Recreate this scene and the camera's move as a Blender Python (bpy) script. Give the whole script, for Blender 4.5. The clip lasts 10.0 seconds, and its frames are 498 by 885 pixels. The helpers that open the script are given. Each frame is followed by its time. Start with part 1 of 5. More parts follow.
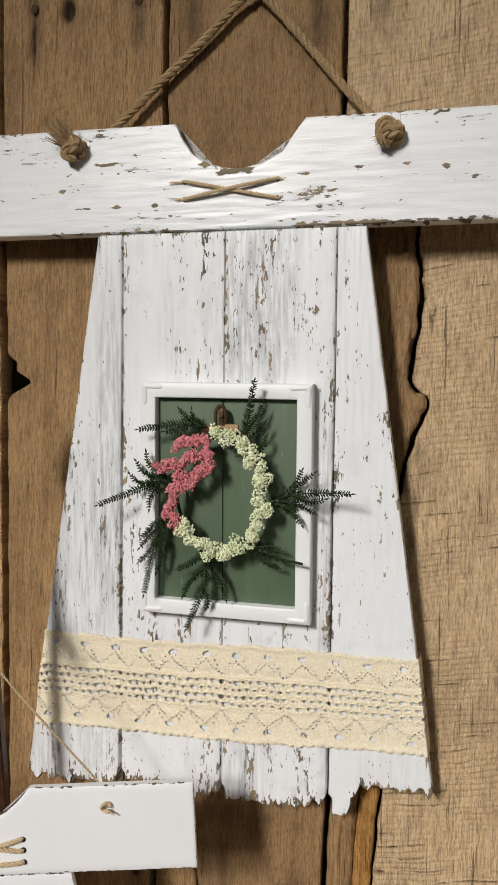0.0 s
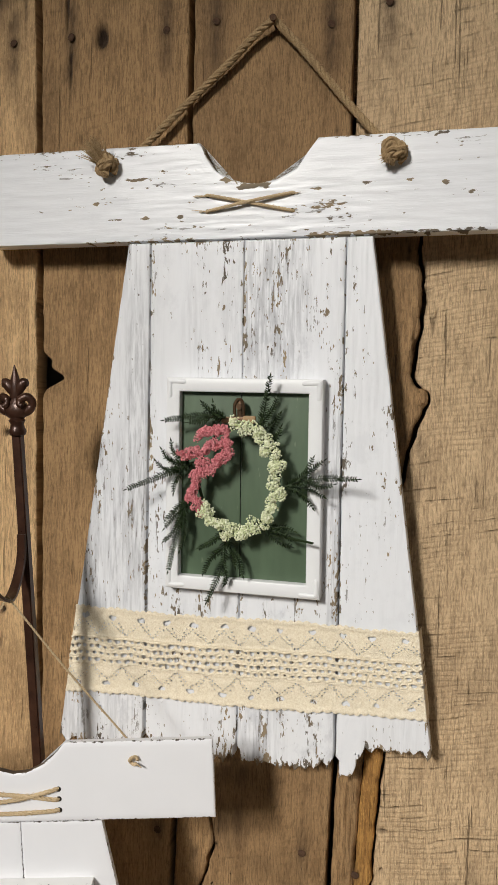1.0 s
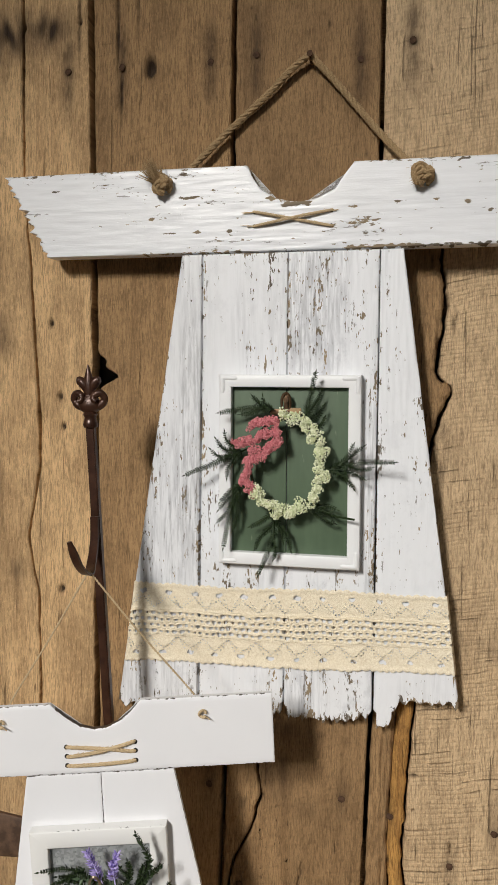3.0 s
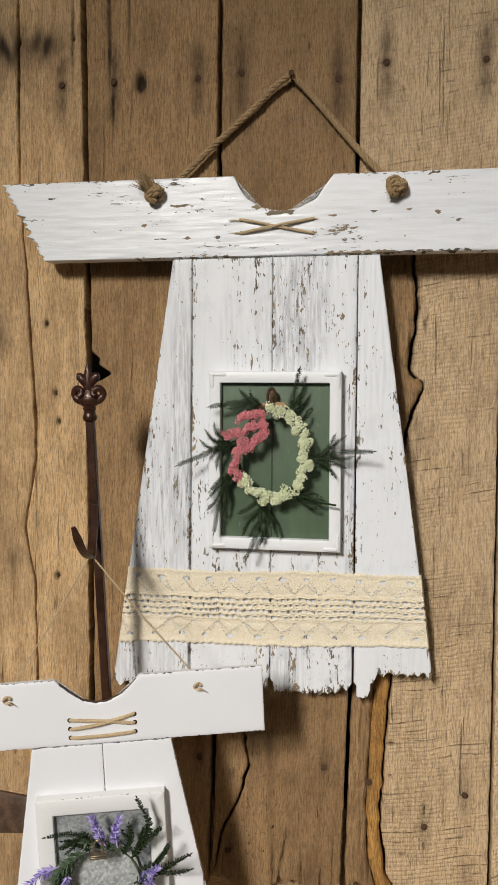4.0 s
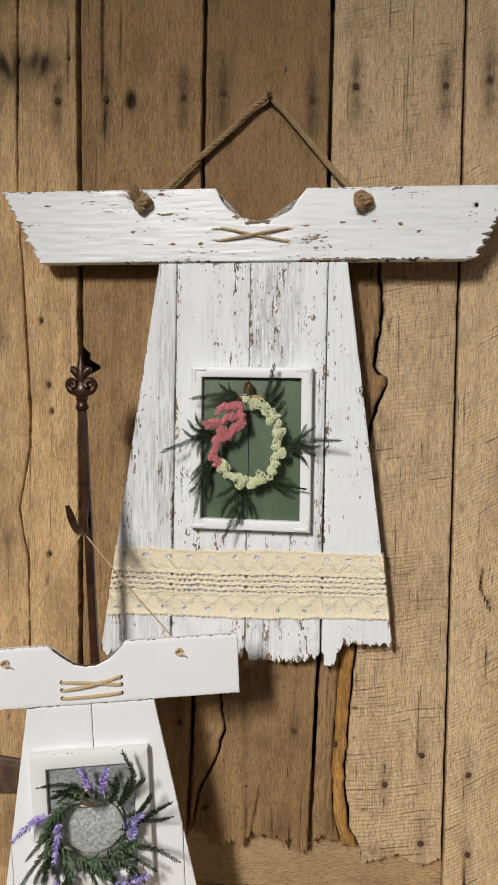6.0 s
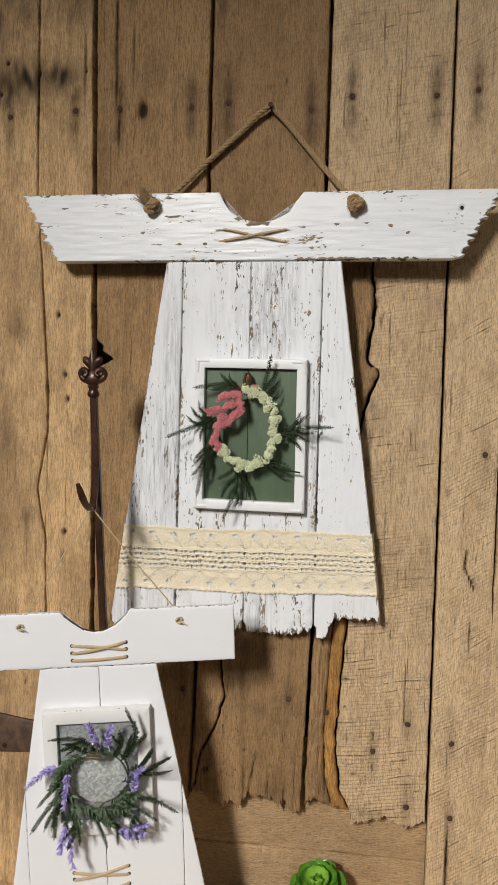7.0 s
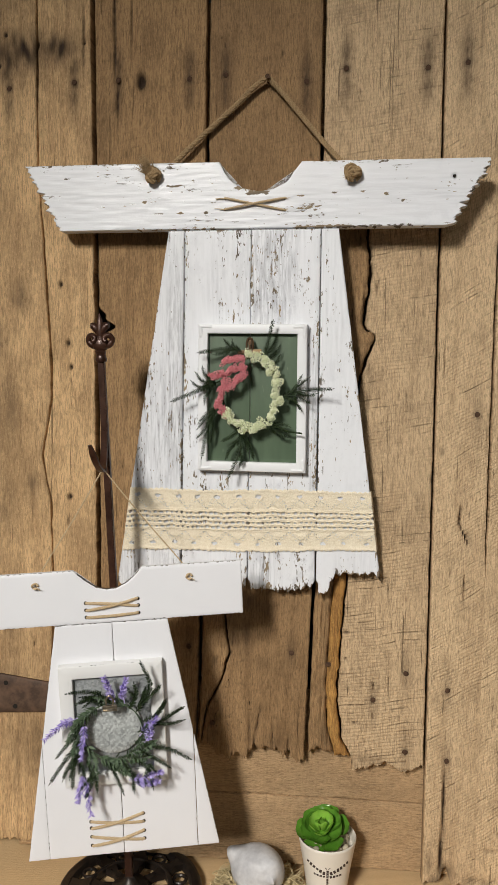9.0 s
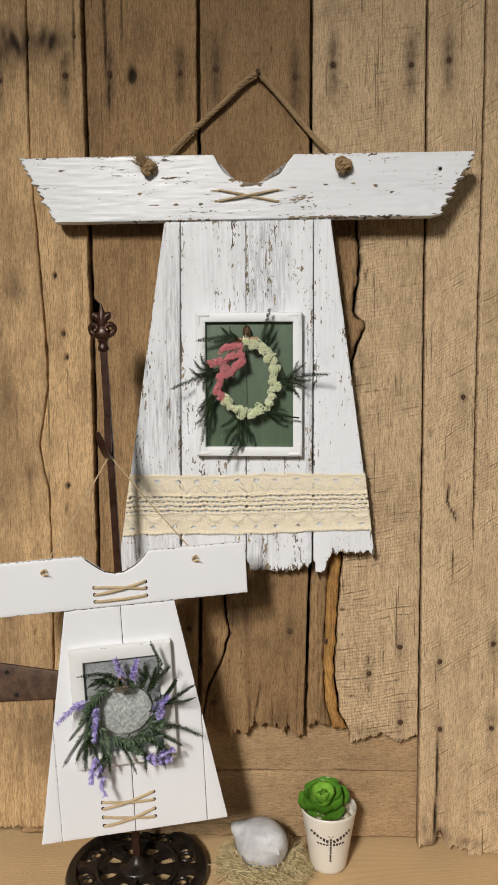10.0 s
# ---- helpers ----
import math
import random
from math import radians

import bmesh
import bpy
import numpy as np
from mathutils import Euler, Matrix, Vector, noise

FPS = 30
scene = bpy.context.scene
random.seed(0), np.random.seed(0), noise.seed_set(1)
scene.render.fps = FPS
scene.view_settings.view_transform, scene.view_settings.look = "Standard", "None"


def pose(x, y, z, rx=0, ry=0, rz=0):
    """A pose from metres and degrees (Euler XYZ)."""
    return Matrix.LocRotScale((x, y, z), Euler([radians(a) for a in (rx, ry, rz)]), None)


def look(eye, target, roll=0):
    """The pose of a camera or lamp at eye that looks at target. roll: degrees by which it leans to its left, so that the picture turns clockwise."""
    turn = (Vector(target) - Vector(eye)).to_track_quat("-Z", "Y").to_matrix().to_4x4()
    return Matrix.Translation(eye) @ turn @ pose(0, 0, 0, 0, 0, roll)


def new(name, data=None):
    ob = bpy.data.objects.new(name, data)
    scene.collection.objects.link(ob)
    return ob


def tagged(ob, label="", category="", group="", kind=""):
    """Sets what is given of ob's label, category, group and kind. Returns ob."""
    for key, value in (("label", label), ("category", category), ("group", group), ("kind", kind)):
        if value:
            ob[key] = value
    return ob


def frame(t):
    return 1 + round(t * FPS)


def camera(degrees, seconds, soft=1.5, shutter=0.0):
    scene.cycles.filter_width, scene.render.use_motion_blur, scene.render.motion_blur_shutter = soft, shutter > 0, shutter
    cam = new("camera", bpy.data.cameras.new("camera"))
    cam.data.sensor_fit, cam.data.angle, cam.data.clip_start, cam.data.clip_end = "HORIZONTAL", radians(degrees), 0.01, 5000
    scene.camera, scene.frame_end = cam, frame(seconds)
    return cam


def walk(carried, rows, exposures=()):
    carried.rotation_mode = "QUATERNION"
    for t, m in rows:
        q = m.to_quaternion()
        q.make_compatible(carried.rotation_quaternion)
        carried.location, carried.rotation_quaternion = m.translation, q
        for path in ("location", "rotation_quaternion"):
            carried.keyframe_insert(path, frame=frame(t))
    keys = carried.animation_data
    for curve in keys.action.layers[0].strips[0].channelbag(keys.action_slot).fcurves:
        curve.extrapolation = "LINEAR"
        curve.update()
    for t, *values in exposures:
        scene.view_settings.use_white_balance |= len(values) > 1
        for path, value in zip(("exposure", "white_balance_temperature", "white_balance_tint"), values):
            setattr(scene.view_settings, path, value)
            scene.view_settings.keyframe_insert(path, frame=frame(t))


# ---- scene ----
cam = camera(35.5, 10.0)
ROWS = [
    (0, 0.1391, -0.5801, 1.5160, 83.595, -0.144, 11.473),
    (0.5, 0.1472, -0.6143, 1.5112, 84.054, -0.381, 11.890),
    (1, 0.1480, -0.6387, 1.5100, 83.967, -0.412, 12.412),
    (1.5, 0.1427, -0.6549, 1.5074, 83.865, -0.333, 12.401),
    (2, 0.1335, -0.6739, 1.5084, 83.873, -0.175, 12.168),
    (2.5, 0.1097, -0.7021, 1.5089, 83.932, -0.017, 11.212),
    (4, 0.0751, -0.7905, 1.5029, 84.190, 0.108, 7.128),
    (4.5, 0.0666, -0.8140, 1.5004, 84.253, 0.022, 5.799),
    (5, 0.0647, -0.8302, 1.4988, 84.226, -0.069, 5.182),
    (5.5, 0.0705, -0.8428, 1.4982, 84.275, -0.267, 5.264),
    (7, 0.1294, -0.9288, 1.4923, 83.992, -0.911, 7.902),
    (7.5, 0.1412, -0.9510, 1.4822, 83.632, -0.977, 8.757),
    (8, 0.1473, -0.9595, 1.4772, 83.268, -0.908, 8.712),
    (8.5, 0.1346, -0.9607, 1.4725, 83.124, -0.681, 7.625),
    (9, 0.0943, -0.9687, 1.4671, 82.963, -0.312, 5.657),
    (9.5, 0.0601, -0.9840, 1.4629, 82.910, 0.106, 3.519),
    (10, 0.0313, -1.0027, 1.4551, 82.767, 0.385, 1.650),
]
walk(cam, [(t, pose(x, y, z, rx, ry, rz)) for t, x, y, z, rx, ry, rz in ROWS])

# ---- light ----
world = bpy.data.worlds.new("world")
scene.world = world
world.use_nodes = True
world.node_tree.nodes["Background"].inputs[0].default_value = (0.9, 0.95, 1.0, 1)
world.node_tree.nodes["Background"].inputs[1].default_value = 0.035
scene.view_settings.exposure = 0.0


def area_lamp(name, place, target, size, watts, colour):
    data = bpy.data.lights.new(name, "AREA")
    data.shape, data.size, data.size_y = "RECTANGLE", size[0], size[1]
    data.energy, data.color = watts, colour
    ob = new(name, data)
    ob.matrix_world = look(place, target)
    return ob


def spot_lamp(name, place, target, watts, degrees, radius, colour):
    data = bpy.data.lights.new(name, "SPOT")
    data.energy, data.color, data.spot_size, data.spot_blend, data.shadow_soft_size = watts, colour, radians(degrees), 1.0, radius
    ob = new(name, data)
    ob.matrix_world = look(place, target)
    return ob


spot_lamp("track_lamp", (-1.15, -4.3, 3.35), (0.28, 0.0, 0.52), 360, 41, 0.22, (1.0, 0.965, 0.905))
spot_lamp("track_lamp", (-1.1, -3.5, 3.5), (0.5, 0.0, 0.42), 665, 48, 0.28, (1.0, 0.965, 0.905))
# Unseen fill lamp, added to lift the dark parts.
area_lamp("room_lamp", (1.3, -3.6, 3.5), (1.3, -3.6, 0), (1.1, 0.5), 21, (1.0, 0.97, 0.92))


# ---- materials ----
class Nodes:
    """A small builder for node materials."""

    def __init__(self, name):
        self.mat = bpy.data.materials.new(name)
        self.mat.use_nodes = True
        self.tree = self.mat.node_tree
        self.bsdf = self.tree.nodes["Principled BSDF"]

    def add(self, kind, **values):
        node = self.tree.nodes.new(kind)
        for key, value in values.items():
            self.put(node.inputs[key.replace("_", " ")], value)
        return node

    def put(self, socket, value):
        if isinstance(value, bpy.types.NodeSocket):
            self.tree.links.new(value, socket)
        else:
            socket.default_value = value

    def coords(self, scale=(1, 1, 1), random_offset=True):
        vec = self.add("ShaderNodeTexCoord").outputs["Object"]
        if random_offset:
            rnd = self.add("ShaderNodeObjectInfo").outputs["Random"]
            shift = self.add("ShaderNodeCombineXYZ", X=self.math("MULTIPLY", rnd, 7.3), Y=self.math("MULTIPLY", rnd, 3.1), Z=self.math("MULTIPLY", rnd, 11.7))
            add = self.tree.nodes.new("ShaderNodeVectorMath")
            self.put(add.inputs[0], vec), self.put(add.inputs[1], shift.outputs[0])
            vec = add.outputs[0]
        mul = self.tree.nodes.new("ShaderNodeVectorMath")
        mul.operation = "MULTIPLY"
        self.put(mul.inputs[0], vec), self.put(mul.inputs[1], scale)
        return mul.outputs[0]

    def noise(self, vec, scale=1.0, detail=4.0, rough=0.55, distort=0.0):
        return self.add("ShaderNodeTexNoise", Vector=vec, Scale=scale, Detail=detail, Roughness=rough, Distortion=distort).outputs["Fac"]

    def math(self, op, a, b=0.0, clamp=False):
        node = self.tree.nodes.new("ShaderNodeMath")
        node.operation, node.use_clamp = op, clamp
        self.put(node.inputs[0], a), self.put(node.inputs[1], b)
        return node.outputs[0]

    def ramp(self, fac, *stops):
        node = self.tree.nodes.new("ShaderNodeValToRGB")
        self.put(node.inputs[0], fac)
        els = node.color_ramp.elements
        while len(els) < len(stops):
            els.new(0.5)
        for el, (at, colour) in zip(els, stops):
            el.position = at
            el.color = (*colour, 1) if isinstance(colour, tuple) else (colour, colour, colour, 1)
        return node.outputs[0]

    def mix(self, fac, a, b, blend="MIX"):
        node = self.tree.nodes.new("ShaderNodeMix")
        node.data_type, node.blend_type = "RGBA", blend
        self.put(node.inputs[0], fac)
        for socket, value in ((node.inputs[6], a), (node.inputs[7], b)):
            self.put(socket, (*value, 1) if isinstance(value, tuple) else value)
        return node.outputs[2]

    def attribute(self, name):
        node = self.tree.nodes.new("ShaderNodeAttribute")
        node.attribute_name = name
        return node.outputs["Fac"]

    def random(self):
        return self.add("ShaderNodeObjectInfo").outputs["Random"]

    def island(self):
        return self.tree.nodes.new("ShaderNodeNewGeometry").outputs["Random Per Island"]

    def finish(self, colour, rough=0.6, height=None, bump=0.3, distance=0.001, metal=0.0, spec=0.5):
        self.put(self.bsdf.inputs["Base Color"], (*colour, 1) if isinstance(colour, tuple) else colour)
        self.put(self.bsdf.inputs["Roughness"], rough)
        self.put(self.bsdf.inputs["Metallic"], metal)
        self.bsdf.inputs["Specular IOR Level"].default_value = spec
        if height is not None:
            node = self.add("ShaderNodeBump", Strength=bump, Distance=distance, Height=height)
            self.put(self.bsdf.inputs["Normal"], node.outputs[0])
        return self.mat


def barn_wood(name, light, dark, kerf=0.0, across=False, kerf_slope=0.17, worn=0.6, figure=0.5):
    """Old sawn oak: flowing figure, short dark pores, weathered patches, parallel grooves left by the saw;
    a mesh attribute marks knots and rust, and the shade painted on board sides."""
    n = Nodes(name)
    g = (lambda a, b: (b, 8, a)) if across else (lambda a, b: (a, 8, b))
    warp = n.noise(n.coords(g(11, 3.2)), 1, 3)
    sway = n.tree.nodes.new("ShaderNodeVectorMath")
    n.put(sway.inputs[0], n.coords(g(85, 5))), n.put(sway.inputs[1], n.mix(1.0, (0, 0, 0), n.math("MULTIPLY", warp, 3.4)))
    grain = n.noise(sway.outputs[0], 1.0, 6, 0.62, 0.4)
    fibre = n.noise(n.coords(g(760, 70)), 1.0, 4, 0.7)
    pores = n.noise(n.coords(g(980, 120)), 1.0, 2, 0.62)
    patch = n.noise(n.coords(g(8, 3.6)), 1.0, 5, 0.62)
    grime = n.noise(n.coords(g(30, 20)), 1.0, 6, 0.74)
    crumb = n.noise(n.coords(g(420, 260)), 1.0, 4, 0.7)
    half = tuple(0.5 * (a + b) for a, b in zip(light, dark))
    colour = n.mix(n.math("MULTIPLY", n.ramp(grain, (0.32, 0.0), (0.68, 1.0)), figure), half, light)
    colour = n.mix(n.math("MULTIPLY", n.ramp(grain, (0.30, 1.0), (0.52, 0.0)), figure), colour, dark)
    colour = n.mix(n.math("MULTIPLY", n.ramp(patch, (0.48, 0.0), (0.66, 1.0)), worn * 0.62), colour, tuple(0.6 * c for c in dark))
    colour = n.mix(n.math("MULTIPLY", n.ramp(grime, (0.51, 0.0), (0.64, 1.0)), 0.42), colour, tuple(0.62 * c for c in dark))
    colour = n.mix(n.math("MULTIPLY", n.ramp(grime, (0.34, 1.0), (0.47, 0.0)), 0.25), colour, tuple(min(1, 1.16 * c) for c in light))
    colour = n.mix(n.math("MULTIPLY", n.ramp(crumb, (0.52, 0.0), (0.62, 1.0)), 0.28), colour, tuple(min(1, 1.2 * c) for c in light))
    colour = n.mix(n.math("MULTIPLY", n.ramp(fibre, (0.48, 0.0), (0.62, 1.0)), 0.55), colour, tuple(0.55 * c for c in dark))
    colour = n.mix(n.math("MULTIPLY", n.ramp(pores, (0.54, 0.0), (0.63, 1.0)), 0.52), colour, tuple(0.42 * c for c in dark))
    checks = n.noise(n.coords(g(240, 7)), 1.0, 4, 0.66)
    split = n.ramp(checks, (0.665, 0.0), (0.69, 1.0))
    colour = n.mix(n.math("MULTIPLY", split, 0.62), colour, tuple(0.25 * c for c in dark))
    tone = n.ramp(n.random(), (0.0, (0.9, 0.89, 0.88)), (0.5, (1.0, 0.99, 0.97)), (1.0, (1.08, 1.07, 1.05)))
    colour = n.mix(1.0, colour, tone, "MULTIPLY")
    height = n.math("ADD", n.math("MULTIPLY", grain, 0.45), n.math("MULTIPLY", n.math("ADD", fibre, pores), -0.55))
    height = n.math("ADD", height, n.math("ADD", n.math("MULTIPLY", crumb, 0.5), n.math("MULTIPLY", grime, 0.5)))
    height = n.math("SUBTRACT", height, n.math("MULTIPLY", split, 0.8))
    if kerf:
        axes = n.add("ShaderNodeSeparateXYZ", Vector=n.coords((1, 1, 1), False))
        a, b = (axes.outputs["X"], axes.outputs["Z"]) if across else (axes.outputs["Z"], axes.outputs["X"])
        wob = n.math("MULTIPLY", n.noise(n.coords((7, 4, 10)), 1, 3, 0.6), 0.02)
        along = n.math("ADD", n.math("SUBTRACT", a, n.math("MULTIPLY", b, kerf_slope)), wob)
        fine = n.add("ShaderNodeTexWave", Vector=n.add("ShaderNodeCombineXYZ", X=along).outputs[0], Scale=66.0, Distortion=0.0)
        wide = n.add("ShaderNodeTexWave", Vector=n.add("ShaderNodeCombineXYZ", X=along).outputs[0], Scale=29.0, Distortion=0.0)
        broken = n.ramp(n.noise(n.coords((170, 8, 170)), 1, 3, 0.7), (0.3, 0.45), (0.55, 1.0))
        gate = n.math("MULTIPLY", n.ramp(n.noise(n.coords((13, 5, 17)), 1, 4, 0.7), (0.36, 0.0), (0.54, 1.0)), broken)
        gate2 = n.math("MULTIPLY", n.ramp(n.noise(n.coords((24, 5, 30)), 1, 4, 0.7), (0.53, 0.0), (0.63, 1.0)), broken)
        groove = n.math("MULTIPLY", n.ramp(fine.outputs["Fac"], (0.05, 1.0), (0.6, 0.0)), gate)
        deep = n.math("MULTIPLY", n.ramp(wide.outputs["Fac"], (0.0, 1.0), (0.10, 0.0)), gate2)
        colour = n.mix(n.math("MULTIPLY", groove, kerf * 0.75), colour, tuple(0.5 * c for c in dark))
        colour = n.mix(n.math("MULTIPLY", deep, kerf * 2.2, True), colour, tuple(0.25 * c for c in dark))
        height = n.math("SUBTRACT", height, n.math("ADD", n.math("MULTIPLY", groove, 0.9 * kerf), n.math("MULTIPLY", deep, 2.0 * kerf)))
    stain_shade = n.attribute("stain_shade")
    colour = n.mix(n.math("MULTIPLY", stain_shade, 1.0, True), colour, (0.042, 0.025, 0.014))
    return n.finish(colour, n.ramp(grain, (0.2, 0.62), (0.8, 0.82)), height, 1.0, 0.0021, spec=0.3)


WOOD = barn_wood("weathered_oak", (0.43, 0.272, 0.135), (0.275, 0.165, 0.078), kerf=0.07, kerf_slope=0.2, figure=0.9)
WOOD_GOLD = barn_wood("golden_oak", (0.76, 0.52, 0.28), (0.49, 0.31, 0.158), worn=0.95, figure=0.9)
WOOD_SAWN = barn_wood("sawn_oak", (0.76, 0.565, 0.352), (0.55, 0.385, 0.228), kerf=0.24, worn=0.3, kerf_slope=0.16)
WOOD_STEEP = barn_wood("sawn_oak_steep_kerfs", (0.76, 0.565, 0.352), (0.55, 0.385, 0.228), kerf=0.22, worn=0.3, kerf_slope=0.6, figure=0.8)
WOOD_LEDGE = barn_wood("ledge_oak", (0.545, 0.372, 0.208), (0.37, 0.242, 0.13), kerf=0.09, across=True, kerf_slope=0.0)
WOOD_LIVE = barn_wood("live_edge_oak", (0.68, 0.375, 0.11), (0.33, 0.16, 0.05), figure=1.0)


def chipped_paint(name, along_x, chips=1.0, grey=0.5, white=(0.785, 0.80, 0.835), lines=0.0):
    """White paint over old wood, rubbed thin along the grain and flaked in places down to brown."""
    n = Nodes(name)
    g = (lambda a, b: (b, 10, a)) if along_x else (lambda a, b: (a, 10, b))
    streak = n.noise(n.coords(g(330, 26)), 1.0, 4, 0.66)
    flake = n.noise(n.coords(g(430, 150)), 1.0, 3, 0.6)
    zone = n.noise(n.coords(g(75, 9)), 1.0, 4, 0.66)
    zone_fine = n.noise(n.coords(g(120, 60)), 1.0, 3, 0.6)
    thin = n.noise(n.coords(g(22, 2.6)), 1.0, 4, 0.6)
    score = n.math("ADD", n.math("MULTIPLY", flake, 1.0), n.math("MULTIPLY", zone, 0.95))
    score = n.math("ADD", score, n.math("MULTIPLY", zone_fine, 0.55))
    score = n.math("ADD", score, n.math("MULTIPLY", n.attribute("wear"), 0.12))
    cut = 1.54 - 0.1 * chips
    bare = n.ramp(n.math("SUBTRACT", score, cut - 0.5), (0.5, 0.0), (0.515, 1.0))
    scratch_gate = n.math("ADD", n.math("MULTIPLY", zone, 1.1), n.math("MULTIPLY", streak, 1.0))
    scratch = n.ramp(n.math("SUBTRACT", n.math("ADD", scratch_gate, n.math("MULTIPLY", flake, 0.6)), 1.135 - 0.06 * chips - 0.05 * lines), (0.5, 0.0), (0.52, 1.0))
    wood = n.mix(n.ramp(n.noise(n.coords(g(60, 14), True), 1, 3), (0.35, 0.0), (0.65, 1.0)), (0.125, 0.105, 0.085), (0.32, 0.245, 0.155))
    haze = n.math("MULTIPLY", n.math("MULTIPLY", n.ramp(thin, (0.44, 0.0), (0.6, 1.0)), n.ramp(streak, (0.40, 0.0), (0.6, 1.0))), grey)
    colour = n.mix(haze, white, (0.47, 0.48, 0.51))
    colour = n.mix(n.math("MULTIPLY", n.ramp(n.noise(n.coords(g(16, 6)), 1, 3), (0.4, 0.0), (0.7, 1.0)), 0.12), colour, (0.66, 0.64, 0.60))
    scuff = n.math("MULTIPLY", n.ramp(n.noise(n.coords(g(60, 40)), 1, 5, 0.7), (0.5, 0.0), (0.62, 1.0)), n.ramp(n.noise(n.coords(g(14, 7)), 1, 3), (0.44, 0.0), (0.6, 1.0)))
    colour = n.mix(n.math("MULTIPLY", scuff, 0.55 * grey), colour, (0.52, 0.53, 0.57))
    colour = n.mix(n.math("MULTIPLY", scratch, 0.75), colour, (0.20, 0.185, 0.17))
    colour = n.mix(bare, colour, wood)
    height = n.math("ADD", n.math("MULTIPLY", bare, -1.3), n.math("MULTIPLY", streak, 0.55))
    height = n.math("SUBTRACT", height, n.math("MULTIPLY", scratch, 0.5))
    rough = n.mix(bare, n.ramp(streak, (0.3, 0.27), (0.7, 0.42)), (0.85, 0.85, 0.85))
    return n.finish(colour, rough, height, 0.5, 0.0009, spec=0.45)


PAINT_V = chipped_paint("chipped_white_paint", False, 0.9, 0.4)
PAINT_LINED = chipped_paint("white_paint_open_grain", False, 0.8, 1.0, lines=1.0)
PAINT_THIN = chipped_paint("thin_white_paint", False, 1.0, 1.0, lines=0.35)
PAINT_PLAIN = chipped_paint("white_paint_few_chips", False, 0.45, 0.35)
PAINT_H = chipped_paint("chipped_white_paint_yoke", True, 0.25, 0.3, (0.785, 0.80, 0.835))


def plain_paint(name, colour, edge=(0.06, 0.045, 0.035), rough=0.42):
    """Smooth paint with brush marks; 'wear' marks rubbed edges."""
    n = Nodes(name)
    brush = n.noise(n.coords((60, 30, 14)), 1, 4)
    blot = n.noise(n.coords((14, 14, 14)), 1, 4)
    c = n.mix(n.math("MULTIPLY", n.ramp(blot, (0.4, 0.0), (0.7, 1.0)), 0.15), colour, tuple(0.8 * v for v in colour))
    rub = n.math("ADD", n.math("MULTIPLY", n.attribute("wear"), 0.375), n.math("MULTIPLY", n.noise(n.coords((240, 240, 240)), 1, 4, 0.65), 0.9))
    c = n.mix(n.ramp(rub, (0.80, 0.0), (0.86, 1.0)), c, edge)
    return n.finish(c, rough, brush, 0.15, 0.0006, spec=0.45)


WHITE_SMOOTH = plain_paint("smooth_white_paint", (0.80, 0.805, 0.835))
FRAME_WHITE = plain_paint("frame_white_paint", (0.80, 0.81, 0.825), rough=0.4)
FRAME_WORN = plain_paint("rubbed_cream_paint", (0.76, 0.76, 0.75), (0.05, 0.045, 0.04))


def green_paint():
    n = Nodes("sage_green_paint")
    brush = n.noise(n.coords((40, 20, 9)), 1, 5, 0.65)
    fleck = n.noise(n.coords((150, 60, 40)), 1, 3)
    c = n.mix(n.ramp(brush, (0.3, 0.0), (0.7, 1.0)), (0.062, 0.097, 0.056), (0.09, 0.137, 0.08))
    c = n.mix(n.math("MULTIPLY", n.ramp(fleck, (0.66, 0.0), (0.75, 1.0)), 0.35), c, (0.38, 0.45, 0.30))
    return n.finish(c, 0.58, brush, 0.2, 0.0008)


def galvanised(name, low, high):
    n = Nodes(name)
    v = n.add("ShaderNodeTexVoronoi", Vector=n.coords((1, 1, 1)), Scale=420.0).outputs["Color"]
    c = n.mix(0.5, v, n.noise(n.coords((60, 60, 60)), 1, 4), "MIX")
    bw = n.add("ShaderNodeRGBToBW", Color=c).outputs[0]
    return n.finish(n.ramp(bw, (0.3, low), (0.7, high)), n.ramp(bw, (0.3, 0.42), (0.7, 0.6)), bw, 0.1, 0.0005, metal=0.35)


def jute(name, light, dark):
    n = Nodes(name)
    f = n.noise(n.coords((700, 700, 700)), 1, 3, 0.7)
    m = n.noise(n.coords((60, 60, 60)), 1, 3)
    c = n.mix(n.ramp(f, (0.3, 0.0), (0.7, 1.0)), dark, light)
    c = n.mix(n.math("MULTIPLY", m, 0.5), c, tuple(0.6 * v for v in dark))
    return n.finish(c, 0.9, f, 0.7, 0.0008, spec=0.2)


JUTE = jute("jute_rope", (0.56, 0.40, 0.22), (0.28, 0.185, 0.095))
TWINE = jute("light_twine", (0.74, 0.59, 0.39), (0.50, 0.37, 0.21))


def cotton_lace():
    n = Nodes("cream_cotton_lace")
    knit = n.noise(n.coords((620, 300, 620), False), 1, 3, 0.7)
    rows = n.add("ShaderNodeTexWave", Vector=n.coords((1, 1, 1), False), Scale=330.0, Distortion=3.0, Detail=2.0)
    rows.bands_direction = "DIAGONAL"
    blot = n.noise(n.coords((25, 25, 25), False), 1, 3)
    c = n.mix(n.ramp(knit, (0.3, 0.0), (0.65, 1.0)), (0.69, 0.595, 0.44), (0.91, 0.84, 0.69))
    c = n.mix(n.math("MULTIPLY", blot, 0.3), c, (0.84, 0.755, 0.59))
    h = n.math("ADD", knit, n.math("MULTIPLY", rows.outputs["Fac"], 0.5))
    return n.finish(c, 0.95, h, 0.5, 0.0007, spec=0.15)


